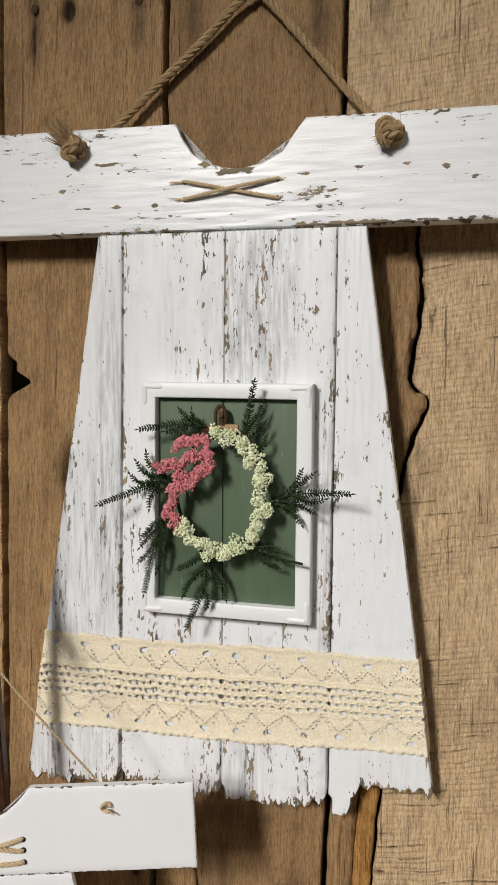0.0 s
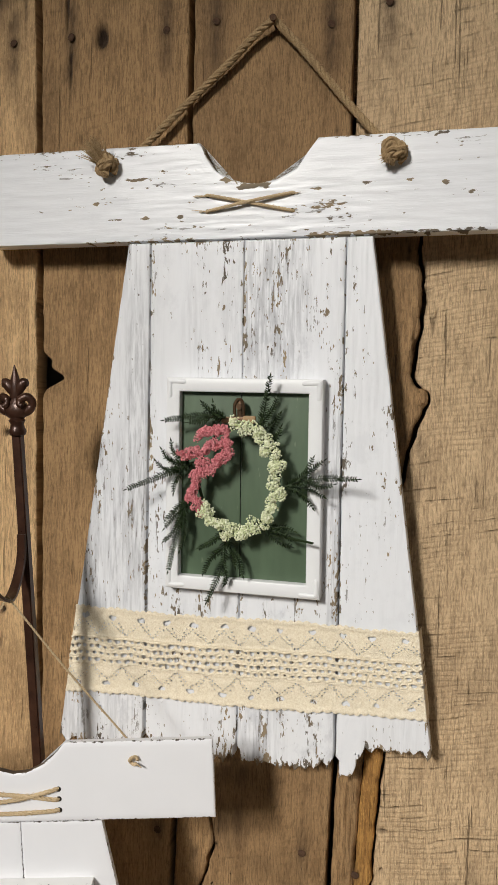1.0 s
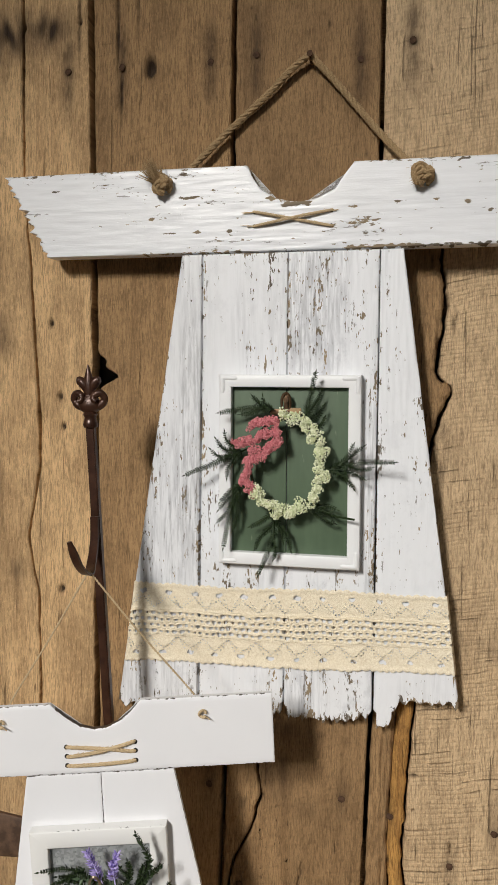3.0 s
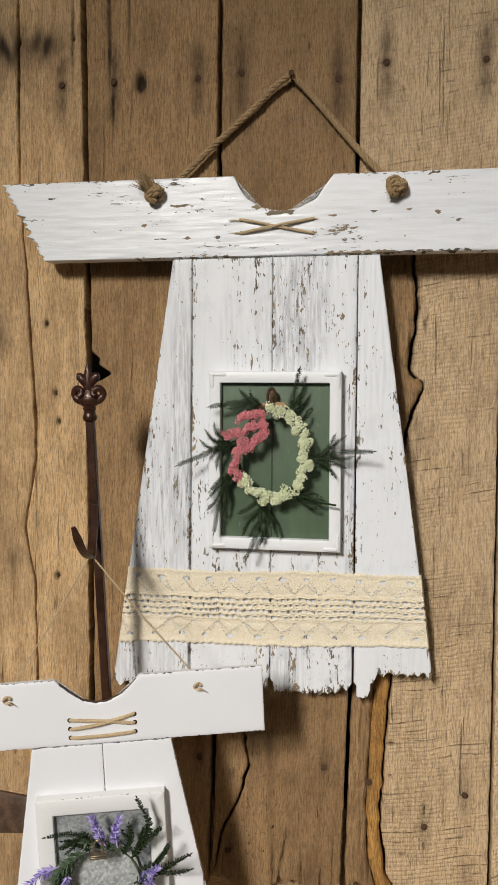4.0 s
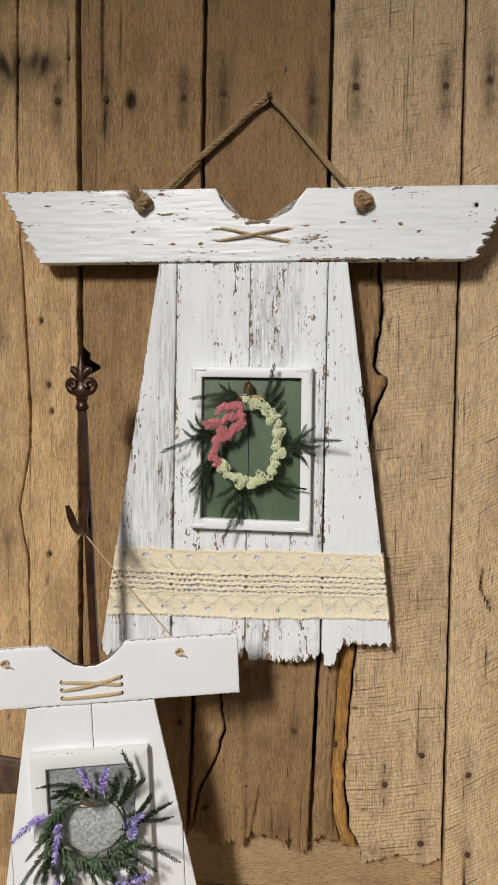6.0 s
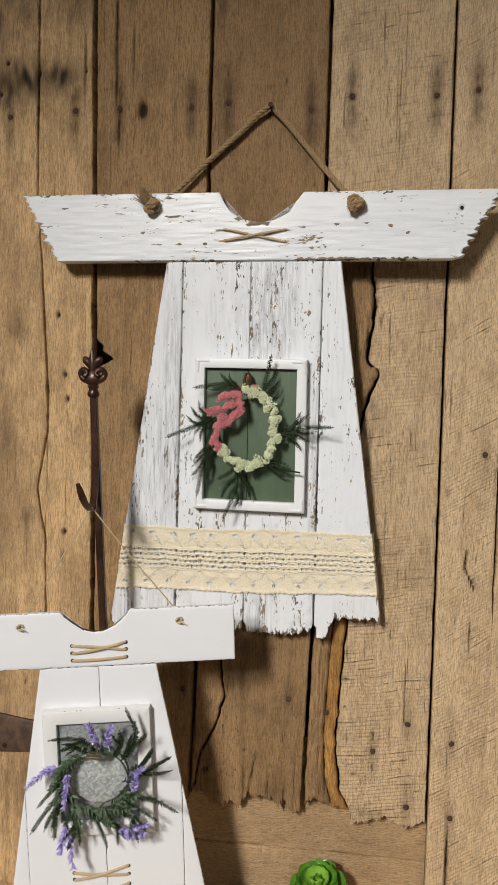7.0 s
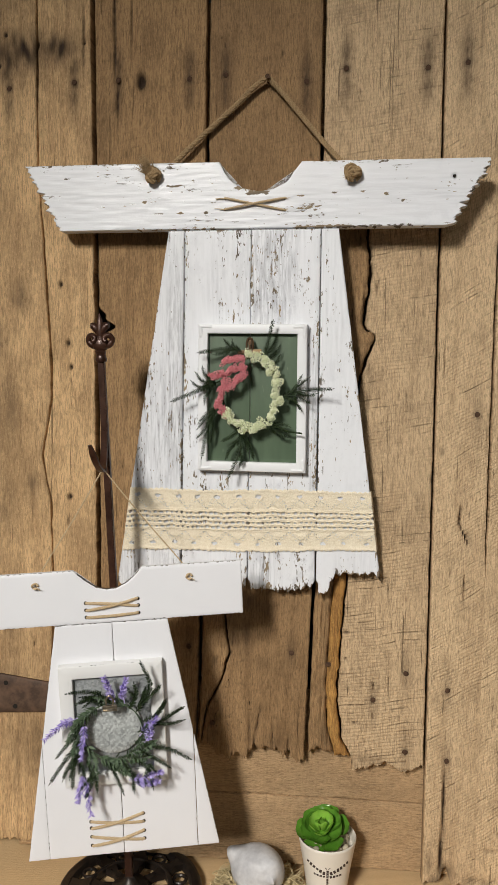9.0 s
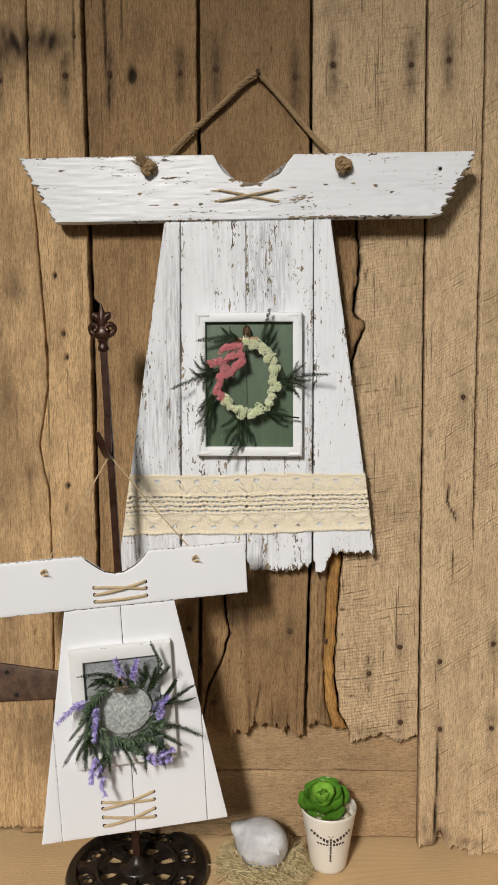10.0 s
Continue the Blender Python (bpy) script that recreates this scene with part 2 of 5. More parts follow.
def iron(name, colour, rust, dull=0.0):
    n = Nodes(name)
    b = n.noise(n.coords((90, 90, 90)), 1, 5, 0.65)
    f = n.noise(n.coords((500, 500, 500)), 1, 3)
    c = n.mix(n.ramp(b, (0.4, 0.0), (0.7, 1.0)), colour, rust)
    return n.finish(c, n.ramp(b, (0.3, 0.26 + dull), (0.7, 0.45 + dull)), f, 0.3, 0.0006, metal=0.35)


IRON = iron("brown_cast_iron", (0.042, 0.018, 0.011), (0.075, 0.032, 0.018))
IRON_DARK = iron("dark_cast_iron", (0.018, 0.014, 0.012), (0.04, 0.028, 0.02))
RUST = iron("rusty_strap_iron", (0.07, 0.042, 0.028), (0.15, 0.09, 0.058), 0.3)


def simple(name, a, b, scale=200.0, rough=0.6, bump=0.2, spec=0.4, metal=0.0, island=True, sheen=0.0):
    n = Nodes(name)
    f = n.noise(n.coords((scale, scale, scale)), 1, 3)
    fac = n.math("MULTIPLY", n.math("ADD", f, n.island()), 0.5) if island else f
    c = n.mix(n.ramp(fac, (0.25, 0.0), (0.75, 1.0)), a, b)
    if sheen:
        n.bsdf.inputs["Subsurface Weight"].default_value = sheen
        n.bsdf.inputs["Subsurface Radius"].default_value = (0.004, 0.006, 0.002)
    return n.finish(c, rough, f, bump, 0.0008, metal=metal, spec=spec)


NAIL = simple("rusty_nail_iron", (0.04, 0.024, 0.016), (0.11, 0.062, 0.038), 300, 0.85, 0.6, 0.15, island=False)
GREEN, LACE = green_paint(), cotton_lace()
GALV = galvanised("galvanised_sheet", (0.20, 0.21, 0.215), (0.38, 0.40, 0.405))
GALV_PALE = galvanised("pale_galvanised_disc", (0.34, 0.36, 0.36), (0.66, 0.69, 0.68))
PINK = simple("pink_dried_flower", (0.50, 0.12, 0.14), (0.80, 0.33, 0.36), rough=0.8)
CREAM = simple("cream_dried_flower", (0.60, 0.66, 0.36), (0.94, 0.96, 0.76), rough=0.8)
NEEDLE = simple("dark_green_needles", (0.004, 0.010, 0.004), (0.026, 0.044, 0.014), rough=0.55, spec=0.22)
LEAF_SOFT = simple("grey_green_leaves", (0.04, 0.07, 0.034), (0.12, 0.17, 0.10), rough=0.6)
LAVENDER = simple("lavender_petals", (0.15, 0.10, 0.42), (0.60, 0.52, 0.86), rough=0.7)
BRASS = simple("aged_brass", (0.06, 0.036, 0.022), (0.16, 0.095, 0.05), rough=0.42, metal=0.7, island=False)
WOOD_PEG = simple("tan_wooden_tab", (0.30, 0.19, 0.09), (0.42, 0.27, 0.13), island=False)
NICKEL = simple("bronze_clip_metal", (0.30, 0.25, 0.18), (0.45, 0.39, 0.30), rough=0.3, metal=0.9, island=False)
CERAMIC = simple("cream_glazed_ceramic", (0.70, 0.655, 0.575), (0.78, 0.735, 0.66), 25, 0.3, 0.04, island=False)
PRINT = simple("brown_print", (0.025, 0.017, 0.014), (0.06, 0.042, 0.034), 400, 0.6)
PEBBLE = simple("river_pebble", (0.22, 0.19, 0.12), (0.48, 0.42, 0.31), 120, 0.6)
SUCCULENT = simple("bright_green_succulent", (0.010, 0.060, 0.006), (0.14, 0.33, 0.035), 70, 0.24, 0.1, sheen=0.15)
SUCC_BRIGHT = simple("bright_inner_leaf", (0.07, 0.24, 0.02), (0.32, 0.56, 0.08), 70, 0.26, 0.05, sheen=0.15)
SUCC_DARK = simple("dark_reddish_leaf", (0.05, 0.045, 0.02), (0.09, 0.10, 0.03), 60, 0.4)
STRAW = simple("dry_nest_fibre", (0.38, 0.29, 0.14), (0.72, 0.60, 0.36), 200, 0.8)
STONE_BIRD = simple("white_grey_resin", (0.40, 0.40, 0.42), (0.70, 0.70, 0.71), 60, 0.5, 0.6, island=False)
# Near-black colour for flat discs that paint the shade inside small holes.
HOLE_SHADE = simple("painted_hole_shade", (0.01, 0.008, 0.006), (0.02, 0.016, 0.012), rough=0.9, island=False)


def burlap():
    n = Nodes("tan_burlap")
    w1 = n.add("ShaderNodeTexWave", Vector=n.coords((1, 1, 1), False), Scale=230.0, Distortion=1.6, Detail=2.0)
    w2 = n.add("ShaderNodeTexWave", Vector=n.coords((1, 1, 1), False), Scale=230.0, Distortion=1.6, Detail=2.0)
    w1.bands_direction, w2.bands_direction = "X", "Y"
    h = n.math("MULTIPLY", w1.outputs["Fac"], w2.outputs["Fac"])
    blot = n.noise(n.coords((18, 18, 18), False), 1, 4)
    c = n.mix(n.ramp(h, (0.05, 0.0), (0.5, 1.0)), (0.60, 0.41, 0.215), (0.76, 0.535, 0.295))
    c = n.mix(n.math("MULTIPLY", blot, 0.35), c, (0.52, 0.35, 0.18))
    return n.finish(c, 0.95, h, 0.4, 0.0008, spec=0.15)


BURLAP = burlap()
PLASTER = simple("grey_white_plaster", (0.32, 0.31, 0.295), (0.40, 0.39, 0.37), 6, 0.9, 0.1, island=False)
CEILING = simple("white_ceiling", (0.55, 0.54, 0.52), (0.62, 0.61, 0.59), 6, 0.9, 0.1, island=False)
FLOOR = simple("grey_concrete_floor", (0.20, 0.19, 0.175), (0.30, 0.285, 0.265), 5, 0.7, 0.1, island=False)


# ---- mesh helpers ----
def part(name, mesh, material, parent=None, label="", smooth=True, at=None):
    """Links a bmesh or mesh as one object under a thing or part."""
    if isinstance(mesh, bmesh.types.BMesh):
        data = bpy.data.meshes.new(name)
        mesh.to_mesh(data)
        mesh.free()
    else:
        data = mesh
    if not data.materials:
        data.materials.append(material)
    if smooth and len(data.polygons):
        data.polygons.foreach_set("use_smooth", [True] * len(data.polygons))
        data.set_sharp_from_angle(angle=radians(48))
    ob = new(name, data)
    if parent is not None:
        ob.parent = parent
    if at is not None:
        ob.matrix_local = at
    if label:
        tagged(ob, label)
    return ob


def thing(name, m, label, category, group="", kind=""):
    ob = new(name)
    ob.matrix_world = m
    ob.empty_display_size = 0.02
    return tagged(ob, label, category, group, kind)


def raw(name, verts, faces):
    data = bpy.data.meshes.new(name)
    data.from_pydata([tuple(v) for v in verts], [], faces)
    data.update()
    return data


def float_layer(data, name, values):
    layer = data.attributes.new(name, "FLOAT", "POINT")
    layer.data.foreach_set("value", [float(v) for v in values])


def box(size, at=(0, 0, 0), bevel=0.0, segments=2):
    bm = bmesh.new()
    bmesh.ops.create_cube(bm, size=1, matrix=Matrix.LocRotScale(at, None, size))
    if bevel:
        bmesh.ops.bevel(bm, geom=bm.edges[:], offset=bevel, segments=segments, affect="EDGES", profile=0.6)
    return bm


def lathe(profile, steps=48, close=False):
    """A turned form about z from (radius, height) pairs."""
    verts, faces, n = [], [], len(profile)
    for k in range(steps):
        a = 2 * math.pi * k / steps
        verts += [(r * math.cos(a), r * math.sin(a), z) for r, z in profile]
    for k in range(steps):
        for j in range(n if close else n - 1):
            a, b = k * n + j, k * n + (j + 1) % n
            c, d = ((k + 1) % steps) * n + (j + 1) % n, ((k + 1) % steps) * n + j
            faces.append((a, d, c, b))
    return verts, faces


def tube(points, radius, sides=7, caps=True):
    """Verts and faces of a tube along points; radius a number or one for each point."""
    pts = [Vector(p) for p in points]
    radii = radius if isinstance(radius, (list, tuple)) else [radius] * len(pts)
    verts, faces = [], []
    side = None
    for i, p in enumerate(pts):
        d = (pts[min(i + 1, len(pts) - 1)] - pts[max(i - 1, 0)]).normalized()
        if side is None:
            side = d.orthogonal().normalized()
        side = (side - d * side.dot(d)).normalized()
        up = d.cross(side)
        for k in range(sides):
            a = 2 * math.pi * k / sides
            verts.append(p + radii[i] * (math.cos(a) * side + math.sin(a) * up))
    for i in range(len(pts) - 1):
        for k in range(sides):
            a, b = i * sides + k, i * sides + (k + 1) % sides
            faces.append((a, b, b + sides, a + sides))
    if caps:
        faces.append(tuple(range(sides - 1, -1, -1)))
        faces.append(tuple((len(pts) - 1) * sides + k for k in range(sides)))
    return verts, faces


def joined(name, pieces):
    verts, faces = [], []
    for v, f in pieces:
        base = len(verts)
        verts += v
        faces += [tuple(i + base for i in face) for face in f]
    return raw(name, verts, faces)


def smooth_path(points, steps):
    """Catmull-Rom through points."""
    pts = [Vector(p) for p in points]
    pts = [2 * pts[0] - pts[1], *pts, 2 * pts[-1] - pts[-2]]
    out = []
    for i in range(1, len(pts) - 2):
        p0, p1, p2, p3 = pts[i - 1:i + 3]
        for s in range(steps):
            t = s / steps
            out.append(0.5 * (2 * p1 + (p2 - p0) * t + (2 * p0 - 5 * p1 + 4 * p2 - p3) * t * t + (3 * p1 - p0 - 3 * p2 + p3) * t ** 3))
    out.append(pts[-2])
    return out


def rope(points, radius, pitch, strands=3, step=None, hairs=0, rng=None):
    """A laid rope of twisted strands along points, with loose fibres."""
    path = smooth_path(points, 12)
    length = [0.0]
    for a, b in zip(path, path[1:]):
        length.append(length[-1] + (b - a).length)
    count = max(8, int(length[-1] / (step or radius * 0.55)))
    even = []
    j = 0
    for i in range(count + 1):
        s = length[-1] * i / count
        while j < len(path) - 2 and length[j + 1] < s:
            j += 1
        f = (s - length[j]) / max(1e-9, length[j + 1] - length[j])
        even.append(path[j].lerp(path[j + 1], min(1, max(0, f))))
    pieces, lines = [], [[] for _ in range(strands)]
    side = None
    for i, p in enumerate(even):
        d = (even[min(i + 1, count)] - even[max(i - 1, 0)]).normalized()
        side = d.orthogonal().normalized() if side is None else (side - d * side.dot(d)).normalized()
        up = d.cross(side)
        for k in range(strands):
            a = 2 * math.pi * (k / strands + length[-1] * i / count / pitch)
            lines[k].append(p + 0.5 * radius * (math.cos(a) * side + math.sin(a) * up))
    for line in lines:
        pieces.append(tube(line, 0.57 * radius, 6))
    rng = rng or random.Random(3)
    for _ in range(hairs):
        i = rng.randrange(1, count)
        p = even[i]
        d = Vector((rng.gauss(0, 1), rng.gauss(0, 1), rng.gauss(0, 1))).normalized()
        along = (even[i] - even[i - 1]).normalized()
        q = p + d * radius * 0.9
        pieces.append(tube([q, q + (d * 0.5 + along * 0.7) * radius * rng.uniform(0.8, 1.8)], 0.00016, 3, False))
    return joined("rope", pieces)


def curve_of(points):
    """A function v -> u through (u, v) pairs, straight between them."""
    pts = sorted((v, u) for u, v in points)
    vs, us = [p[0] for p in pts], [p[1] for p in pts]
    return lambda v: float(np.interp(v, vs, us))


def board(name, left, right, low, high, front, back, cell, rough=0.0006, rounding=0.002, wobble=0.0006, marks=(), seed=0.0, wear_edge=0.006, along_x=False, frayed=0.0, even=None, chips=()):
    """A board standing in the x-z plane, its front towards -y. left, right: functions of z; low, high: functions of x.
    marks: (x, z, rx, rz, depth, amount) dents and stains; chips: (x, z, rx, rz, amount) places where the paint has
    flaked. Stores the stains, with gap shade painted on the sides, and 'wear' on the points."""
    zs = [low(0), high(0)]
    x_mid = 0.5 * (zs[0] + zs[1])
    wide = right(x_mid) - left(x_mid)
    nc = max(4, int(abs(wide) / cell[0]))
    nr = max(4, int(abs(zs[1] - zs[0]) / cell[1]))
    s = [0.0] + [(i + 0.35) / (nc + 0.7 - 0.0) for i in range(nc + 1)] + [1.0]
    s = [min(1.0, max(0.0, a)) for a in s]
    w = [0.0] + [(j + 0.35) / (nr + 0.7) for j in range(nr + 1)] + [1.0]
    cols, rows = len(s), len(w)
    pos = np.zeros((rows, cols, 3))
    stain_shade, wear = np.zeros((rows, cols)), np.zeros((rows, cols))
    for j in range(rows):
        level = low(0) + (high(0) - low(0)) * w[j]
        row_marks = [m for m in marks if abs(level - m[1]) < 2.5 * m[3] + 0.025]
        for i in range(cols):
            z = low(0) + (high(0) - low(0)) * w[j]
            l0, r0 = even or (left, right)
            for _ in range(3):
                x = l0(z) + (r0(z) - l0(z)) * s[i]
                lo, hi = low(x), high(x)
                z = lo + (hi - lo) * w[j]
            l, r = left(z), right(z)
            if wobble:
                l += wobble * noise.noise((z * 45, seed, 1.3)) + 0.5 * wobble * noise.noise((z * 170, seed, 4.3))
                r += wobble * noise.noise((z * 45, seed, 7.9)) + 0.5 * wobble * noise.noise((z * 170, seed, 2.3))
            if even:
                x = l0(z) + (r0(z) - l0(z)) * s[i] + (l - l0(z)) * max(0.0, 1 - s[i] * 30) + (r - r0(z)) * max(0.0, 1 - (1 - s[i]) * 30)
            else:
                x = l + (r - l) * s[i]
            edge = min(x - l, r - x, z - lo, hi - z)
            y = front
            curl = rounding(x, z) if callable(rounding) else rounding
            if edge < curl:
                y += curl * (1 - math.sqrt(max(0.0, 1 - (1 - max(edge, 0) / curl) ** 2))) * 0.8
            g = (x * 30, z * 320) if along_x else (x * 320, z * 30)
            y += rough * (noise.noise((x * 14, z * 5, seed)) * 1.6 + noise.noise((g[0], g[1], seed + 3)) * 0.7)
            for mx, mz, rx, rz, depth, amount in row_marks:
                dx, dz = (x - mx) / rx, (z - mz) / rz
                d = dx * dx + dz * dz
                if d < 6:
                    f = math.exp(-d * 1.2)
                    y += depth * f
                    stain_shade[j, i] = max(stain_shade[j, i], amount * f * ((0.85 + 0.4 * noise.noise((x * 300, z * 120, 5))) if rx < 0.009 else max(0.0, 0.72 + 0.55 * noise.noise((x * 110, z * 40, 5)))))
            wear[j, i] = max(0.0, 1 - edge / wear_edge) + frayed * max(0.0, 1 - (z - lo) / 0.014)
            for mx, mz, rx, rz, amount in chips:
                wear[j, i] += amount * math.exp(-((x - mx) / rx) ** 2 - ((z - mz) / rz) ** 2)
            pos[j, i] = (x, y, z)
    verts = pos.reshape(-1, 3).tolist()
    faces = [(j * cols + i, j * cols + i + 1, (j + 1) * cols + i + 1, (j + 1) * cols + i) for j in range(rows - 1) for i in range(cols - 1)]
    ring = [i for i in range(cols)] + [j * cols + cols - 1 for j in range(1, rows)] + [(rows - 1) * cols + i for i in range(cols - 2, -1, -1)] + [j * cols for j in range(rows - 2, 0, -1)]
    base = len(verts)
    for k in ring:
        verts.append((verts[k][0], back, verts[k][2]))
    m = len(ring)
    for k in range(m):
        faces.append((ring[k], base + k, base + (k + 1) % m, ring[(k + 1) % m]))
    centre = len(verts)
    verts.append((float(pos[:, :, 0].mean()), back, float(pos[:, :, 2].mean())))
    for k in range(m):
        faces.append((base + k, centre, base + (k + 1) % m))
    data = raw(name, verts, faces)
    extra = len(verts) - rows * cols
    # Sides and back are darkened: the shade of the gaps, put into the colour.
    float_layer(data, "stain_shade", list(stain_shade.ravel()) + [0.75] * extra)
    top = max(high(left(x_mid)), high(right(x_mid)))
    bare = [4.5 if verts[k][2] > high(verts[k][0]) - 0.003 and abs(verts[k][0]) < 0.062 and high(0) < top - 0.01 and verts[k][2] < top - 0.004 else 0.2 for k in ring]
    float_layer(data, "wear", list(wear.ravel()) + bare + [0.2])
    return data


def ragged(base, amount, seed, fine=1.0):
    """A torn end: a function of x round base."""
    def at(x):
        b = base(x) if callable(base) else base
        t = noise.noise((x * 60 * fine, seed, 0)) * 0.7 + noise.noise((x * 260 * fine, seed, 5)) * 0.6 + abs(noise.noise((x * 700 * fine, seed, 9))) * 0.5
        return b + amount * t
    return at


flat = lambda value: (lambda x: value)

# ---- the room ----
LEAN = -4.0
DOOR = pose(0, 0, 0.75, LEAN, 0, 0)


def structure(name, bm, material, label):
    return tagged(part(name, bm, material), label, name.split("_")[0], kind="structure")


structure("floor", box((6.0, 6.0, 0.1), (0, -2.2, -0.05)), FLOOR, "plain grey concrete floor of the room")
structure("ceiling", box((6.0, 6.0, 0.1), (0, -2.2, 3.65)), CEILING, "plain white ceiling of the room")
structure("wall_north", box((6.0, 0.1, 3.6), (0, 0.225, 1.8)), PLASTER, "plain grey plaster wall behind the leaning door")
structure("wall_south", box((6.0, 0.1, 3.6), (0, -5.15, 1.8)), PLASTER, "plain grey plaster wall of the room")
structure("wall_west", box((0.1, 5.8, 3.6), (-2.95, -2.2, 1.8)), PLASTER, "plain grey plaster wall of the room")
structure("wall_east", box((0.1, 5.8, 3.6), (2.95, -2.2, 1.8)), PLASTER, "plain grey plaster wall of the room")

# table draped with burlap to the floor
table = thing("table", pose(0, 0, 0), "long table draped with tan burlap cloth", "table")


def drape(x0, x1, y0, y1, top):
    verts, faces = [], []
    nx, ny = 140, 60
    for j in range(ny + 1):
        for i in range(nx + 1):
            x, y = x0 + (x1 - x0) * i / nx, y0 + (y1 - y0) * j / ny
            verts.append((x, y, top + 0.0016 * noise.noise((x * 9, y * 9, 2))))
    for j in range(ny):
        for i in range(nx):
            a = j * (nx + 1) + i
            faces.append((a, a + 1, a + nx + 2, a + nx + 1))
    ring = list(range(nx + 1)) + [j * (nx + 1) + nx for j in range(1, ny + 1)] + [ny * (nx + 1) + i for i in range(nx - 1, -1, -1)] + [j * (nx + 1) for j in range(ny - 1, 0, -1)]
    base = len(verts)
    cx, cy = (x0 + x1) / 2, (y0 + y1) / 2
    for n, k in enumerate(ring):
        x, y, z = verts[k]
        swell = 0.012 * math.sin(n * 0.9)
        verts.append((x + (0.02 + swell) * (1 if x > cx else -1), y + (0.02 + swell) * (1 if y > cy else -1), 0.004))
    m = len(ring)
    for k in range(m):
        faces.append((ring[(k + 1) % m], ring[k], base + k, base + (k + 1) % m))
    return raw("burlap_cloth", verts, faces)


part("burlap_cloth", drape(-1.1, 1.1, -0.32, 0.14, 0.75), BURLAP, table)
part("tabletop", box((2.1, 0.42, 0.03), (0, -0.09, 0.725), 0.003), WOOD_LEDGE, table)
for lx in (-1.0, 1.0):
    for ly in (-0.26, 0.08):
        part("leg", box((0.05, 0.05, 0.71), (lx, ly, 0.355), 0.004), WOOD_LEDGE, table)

# ---- the barn door ----
door = thing("barn_door", DOOR, "weathered brown oak barn door leaning upright, gapped planks and ragged ends", "door")
TOP = 1.36
S1 = curve_of([(-0.217, 1.16), (-0.212, 0.87), (-0.207, 0.42), (-0.206, 0.0)])
S2 = curve_of([(-0.064, 1.16), (-0.0645, 0.55), (-0.067, 0.37), (-0.071, 0.2), (-0.072, 0.1)])
S3 = curve_of([(0.085, 1.16), (0.0825, 0.4), (0.076, 0.187), (0.074, 0.1)])
S4 = curve_of([(0.236, 1.16), (0.234, 0.6), (0.232, 0.18), (0.231, 0.0)])
S5_LINE = curve_of([(0.313, 1.2), (0.307, 0.8), (0.302, 0.42), (0.300, 0.0)])
S5 = lambda v: S5_LINE(v) + 0.0012 * noise.noise((v * 28, 3.3, 0)) + 0.0006 * noise.noise((v * 110, 3.3, 5))
WAVY = curve_of([(-0.293, 1.36), (-0.291, 0.956), (-0.281, 0.83), (-0.279, 0.79), (-0.273, 0.70), (-0.2725, 0.647), (-0.279, 0.605), (-0.285, 0.572), (-0.280, 0.54), (-0.273, 0.508), (-0.271, 0.42), (-0.272, 0.2), (-0.268, 0.0)])
CRACK_D = curve_of([(-0.0645, 0.52), (-0.052, 0.46), (-0.036, 0.37), (-0.031, 0.335), (-0.029, 0.313), (-0.034, 0.285), (-0.043, 0.264), (-0.058, 0.236), (-0.064, 0.205), (-0.0645, 0.15)])
CRACK_E = curve_of([(0.146, 0.91), (0.145, 0.86), (0.151, 0.812), (0.1475, 0.79), (0.1445, 0.773), (0.1415, 0.75), (0.1445, 0.742), (0.156, 0.735), (0.1565, 0.728), (0.149, 0.708), (0.139, 0.682), (0.128, 0.60), (0.124, 0.5), (0.1255, 0.415), (0.120, 0.33), (0.1155, 0.267), (0.118, 0.235), (0.123, 0.204), (0.136, 0.176)])



def jagged(curve, amount, seed):
    return lambda v: curve(v) + amount * (noise.noise((v * 75, seed, 0)) + 0.6 * noise.noise((v * 210, seed, 4)))


CRACK_D, CRACK_E = jagged(CRACK_D, 0.0022, 1.5), jagged(CRACK_E, 0.0017, 2.5)
ORANGE = curve_of([(0.108, 0.5), (0.1085, 0.41), (0.104, 0.33), (0.101, 0.27), (0.103, 0.22), (0.113, 0.18)])


def gap(curve, d):
    return lambda v: curve(v) + d


def taper_gap(curve, d, v0, v1):
    return lambda v: curve(v) + d * min(1.0, max(0.0, (v - v0) / (v1 - v0)))


def notch(curve, d):
    """The dark hole broken out beside the seam."""
    def at(v):
        h = 0.022 * math.exp(-((v - 0.744) / 0.0085) ** 2) + 0.009 * math.exp(-((v - 0.76) / 0.006) ** 2)
        return curve(v) + d + h
    return at


def nail_mark(u, v, streak=1.0):
    return [(u, v, 0.0055 + 0.002 * streak, 0.006 + 0.006 * streak, 0.0006, 0.5 + 0.5 * streak), (u, v + 0.018 * streak, 0.0082, 0.026, 0.0, 0.75 * streak), (u, v - 0.02 * streak, 0.0078, 0.026, 0.0, 0.7 * streak)]


NAILS = [(-0.241, 1.062), (-0.182, 1.063), (-0.088, 1.062), (-0.041, 1.066), (0.063, 1.055), (0.113, 1.07), (0.215, 1.068), (0.264, 1.073),
         (-0.329, 1.056), (-0.24, 1.225), (-0.17, 1.23), (-0.05, 1.215), (0.27, 1.22)]
LOW_NAILS = [(0.287, 0.634), (0.205, 0.294), (0.163, 0.257), (0.1035, 0.302), (0.055, 0.315), (0.259, 0.274), (0.331, 0.299), (0.26, 0.18), (0.33, 0.182), (0.206, 0.189),
             (-0.083, 0.318), (-0.05, 0.215)]
marks = [m for u, v in NAILS for m in nail_mark(u, v)]
marks += [m for u, v in LOW_NAILS for m in nail_mark(u, v, 0.5)]
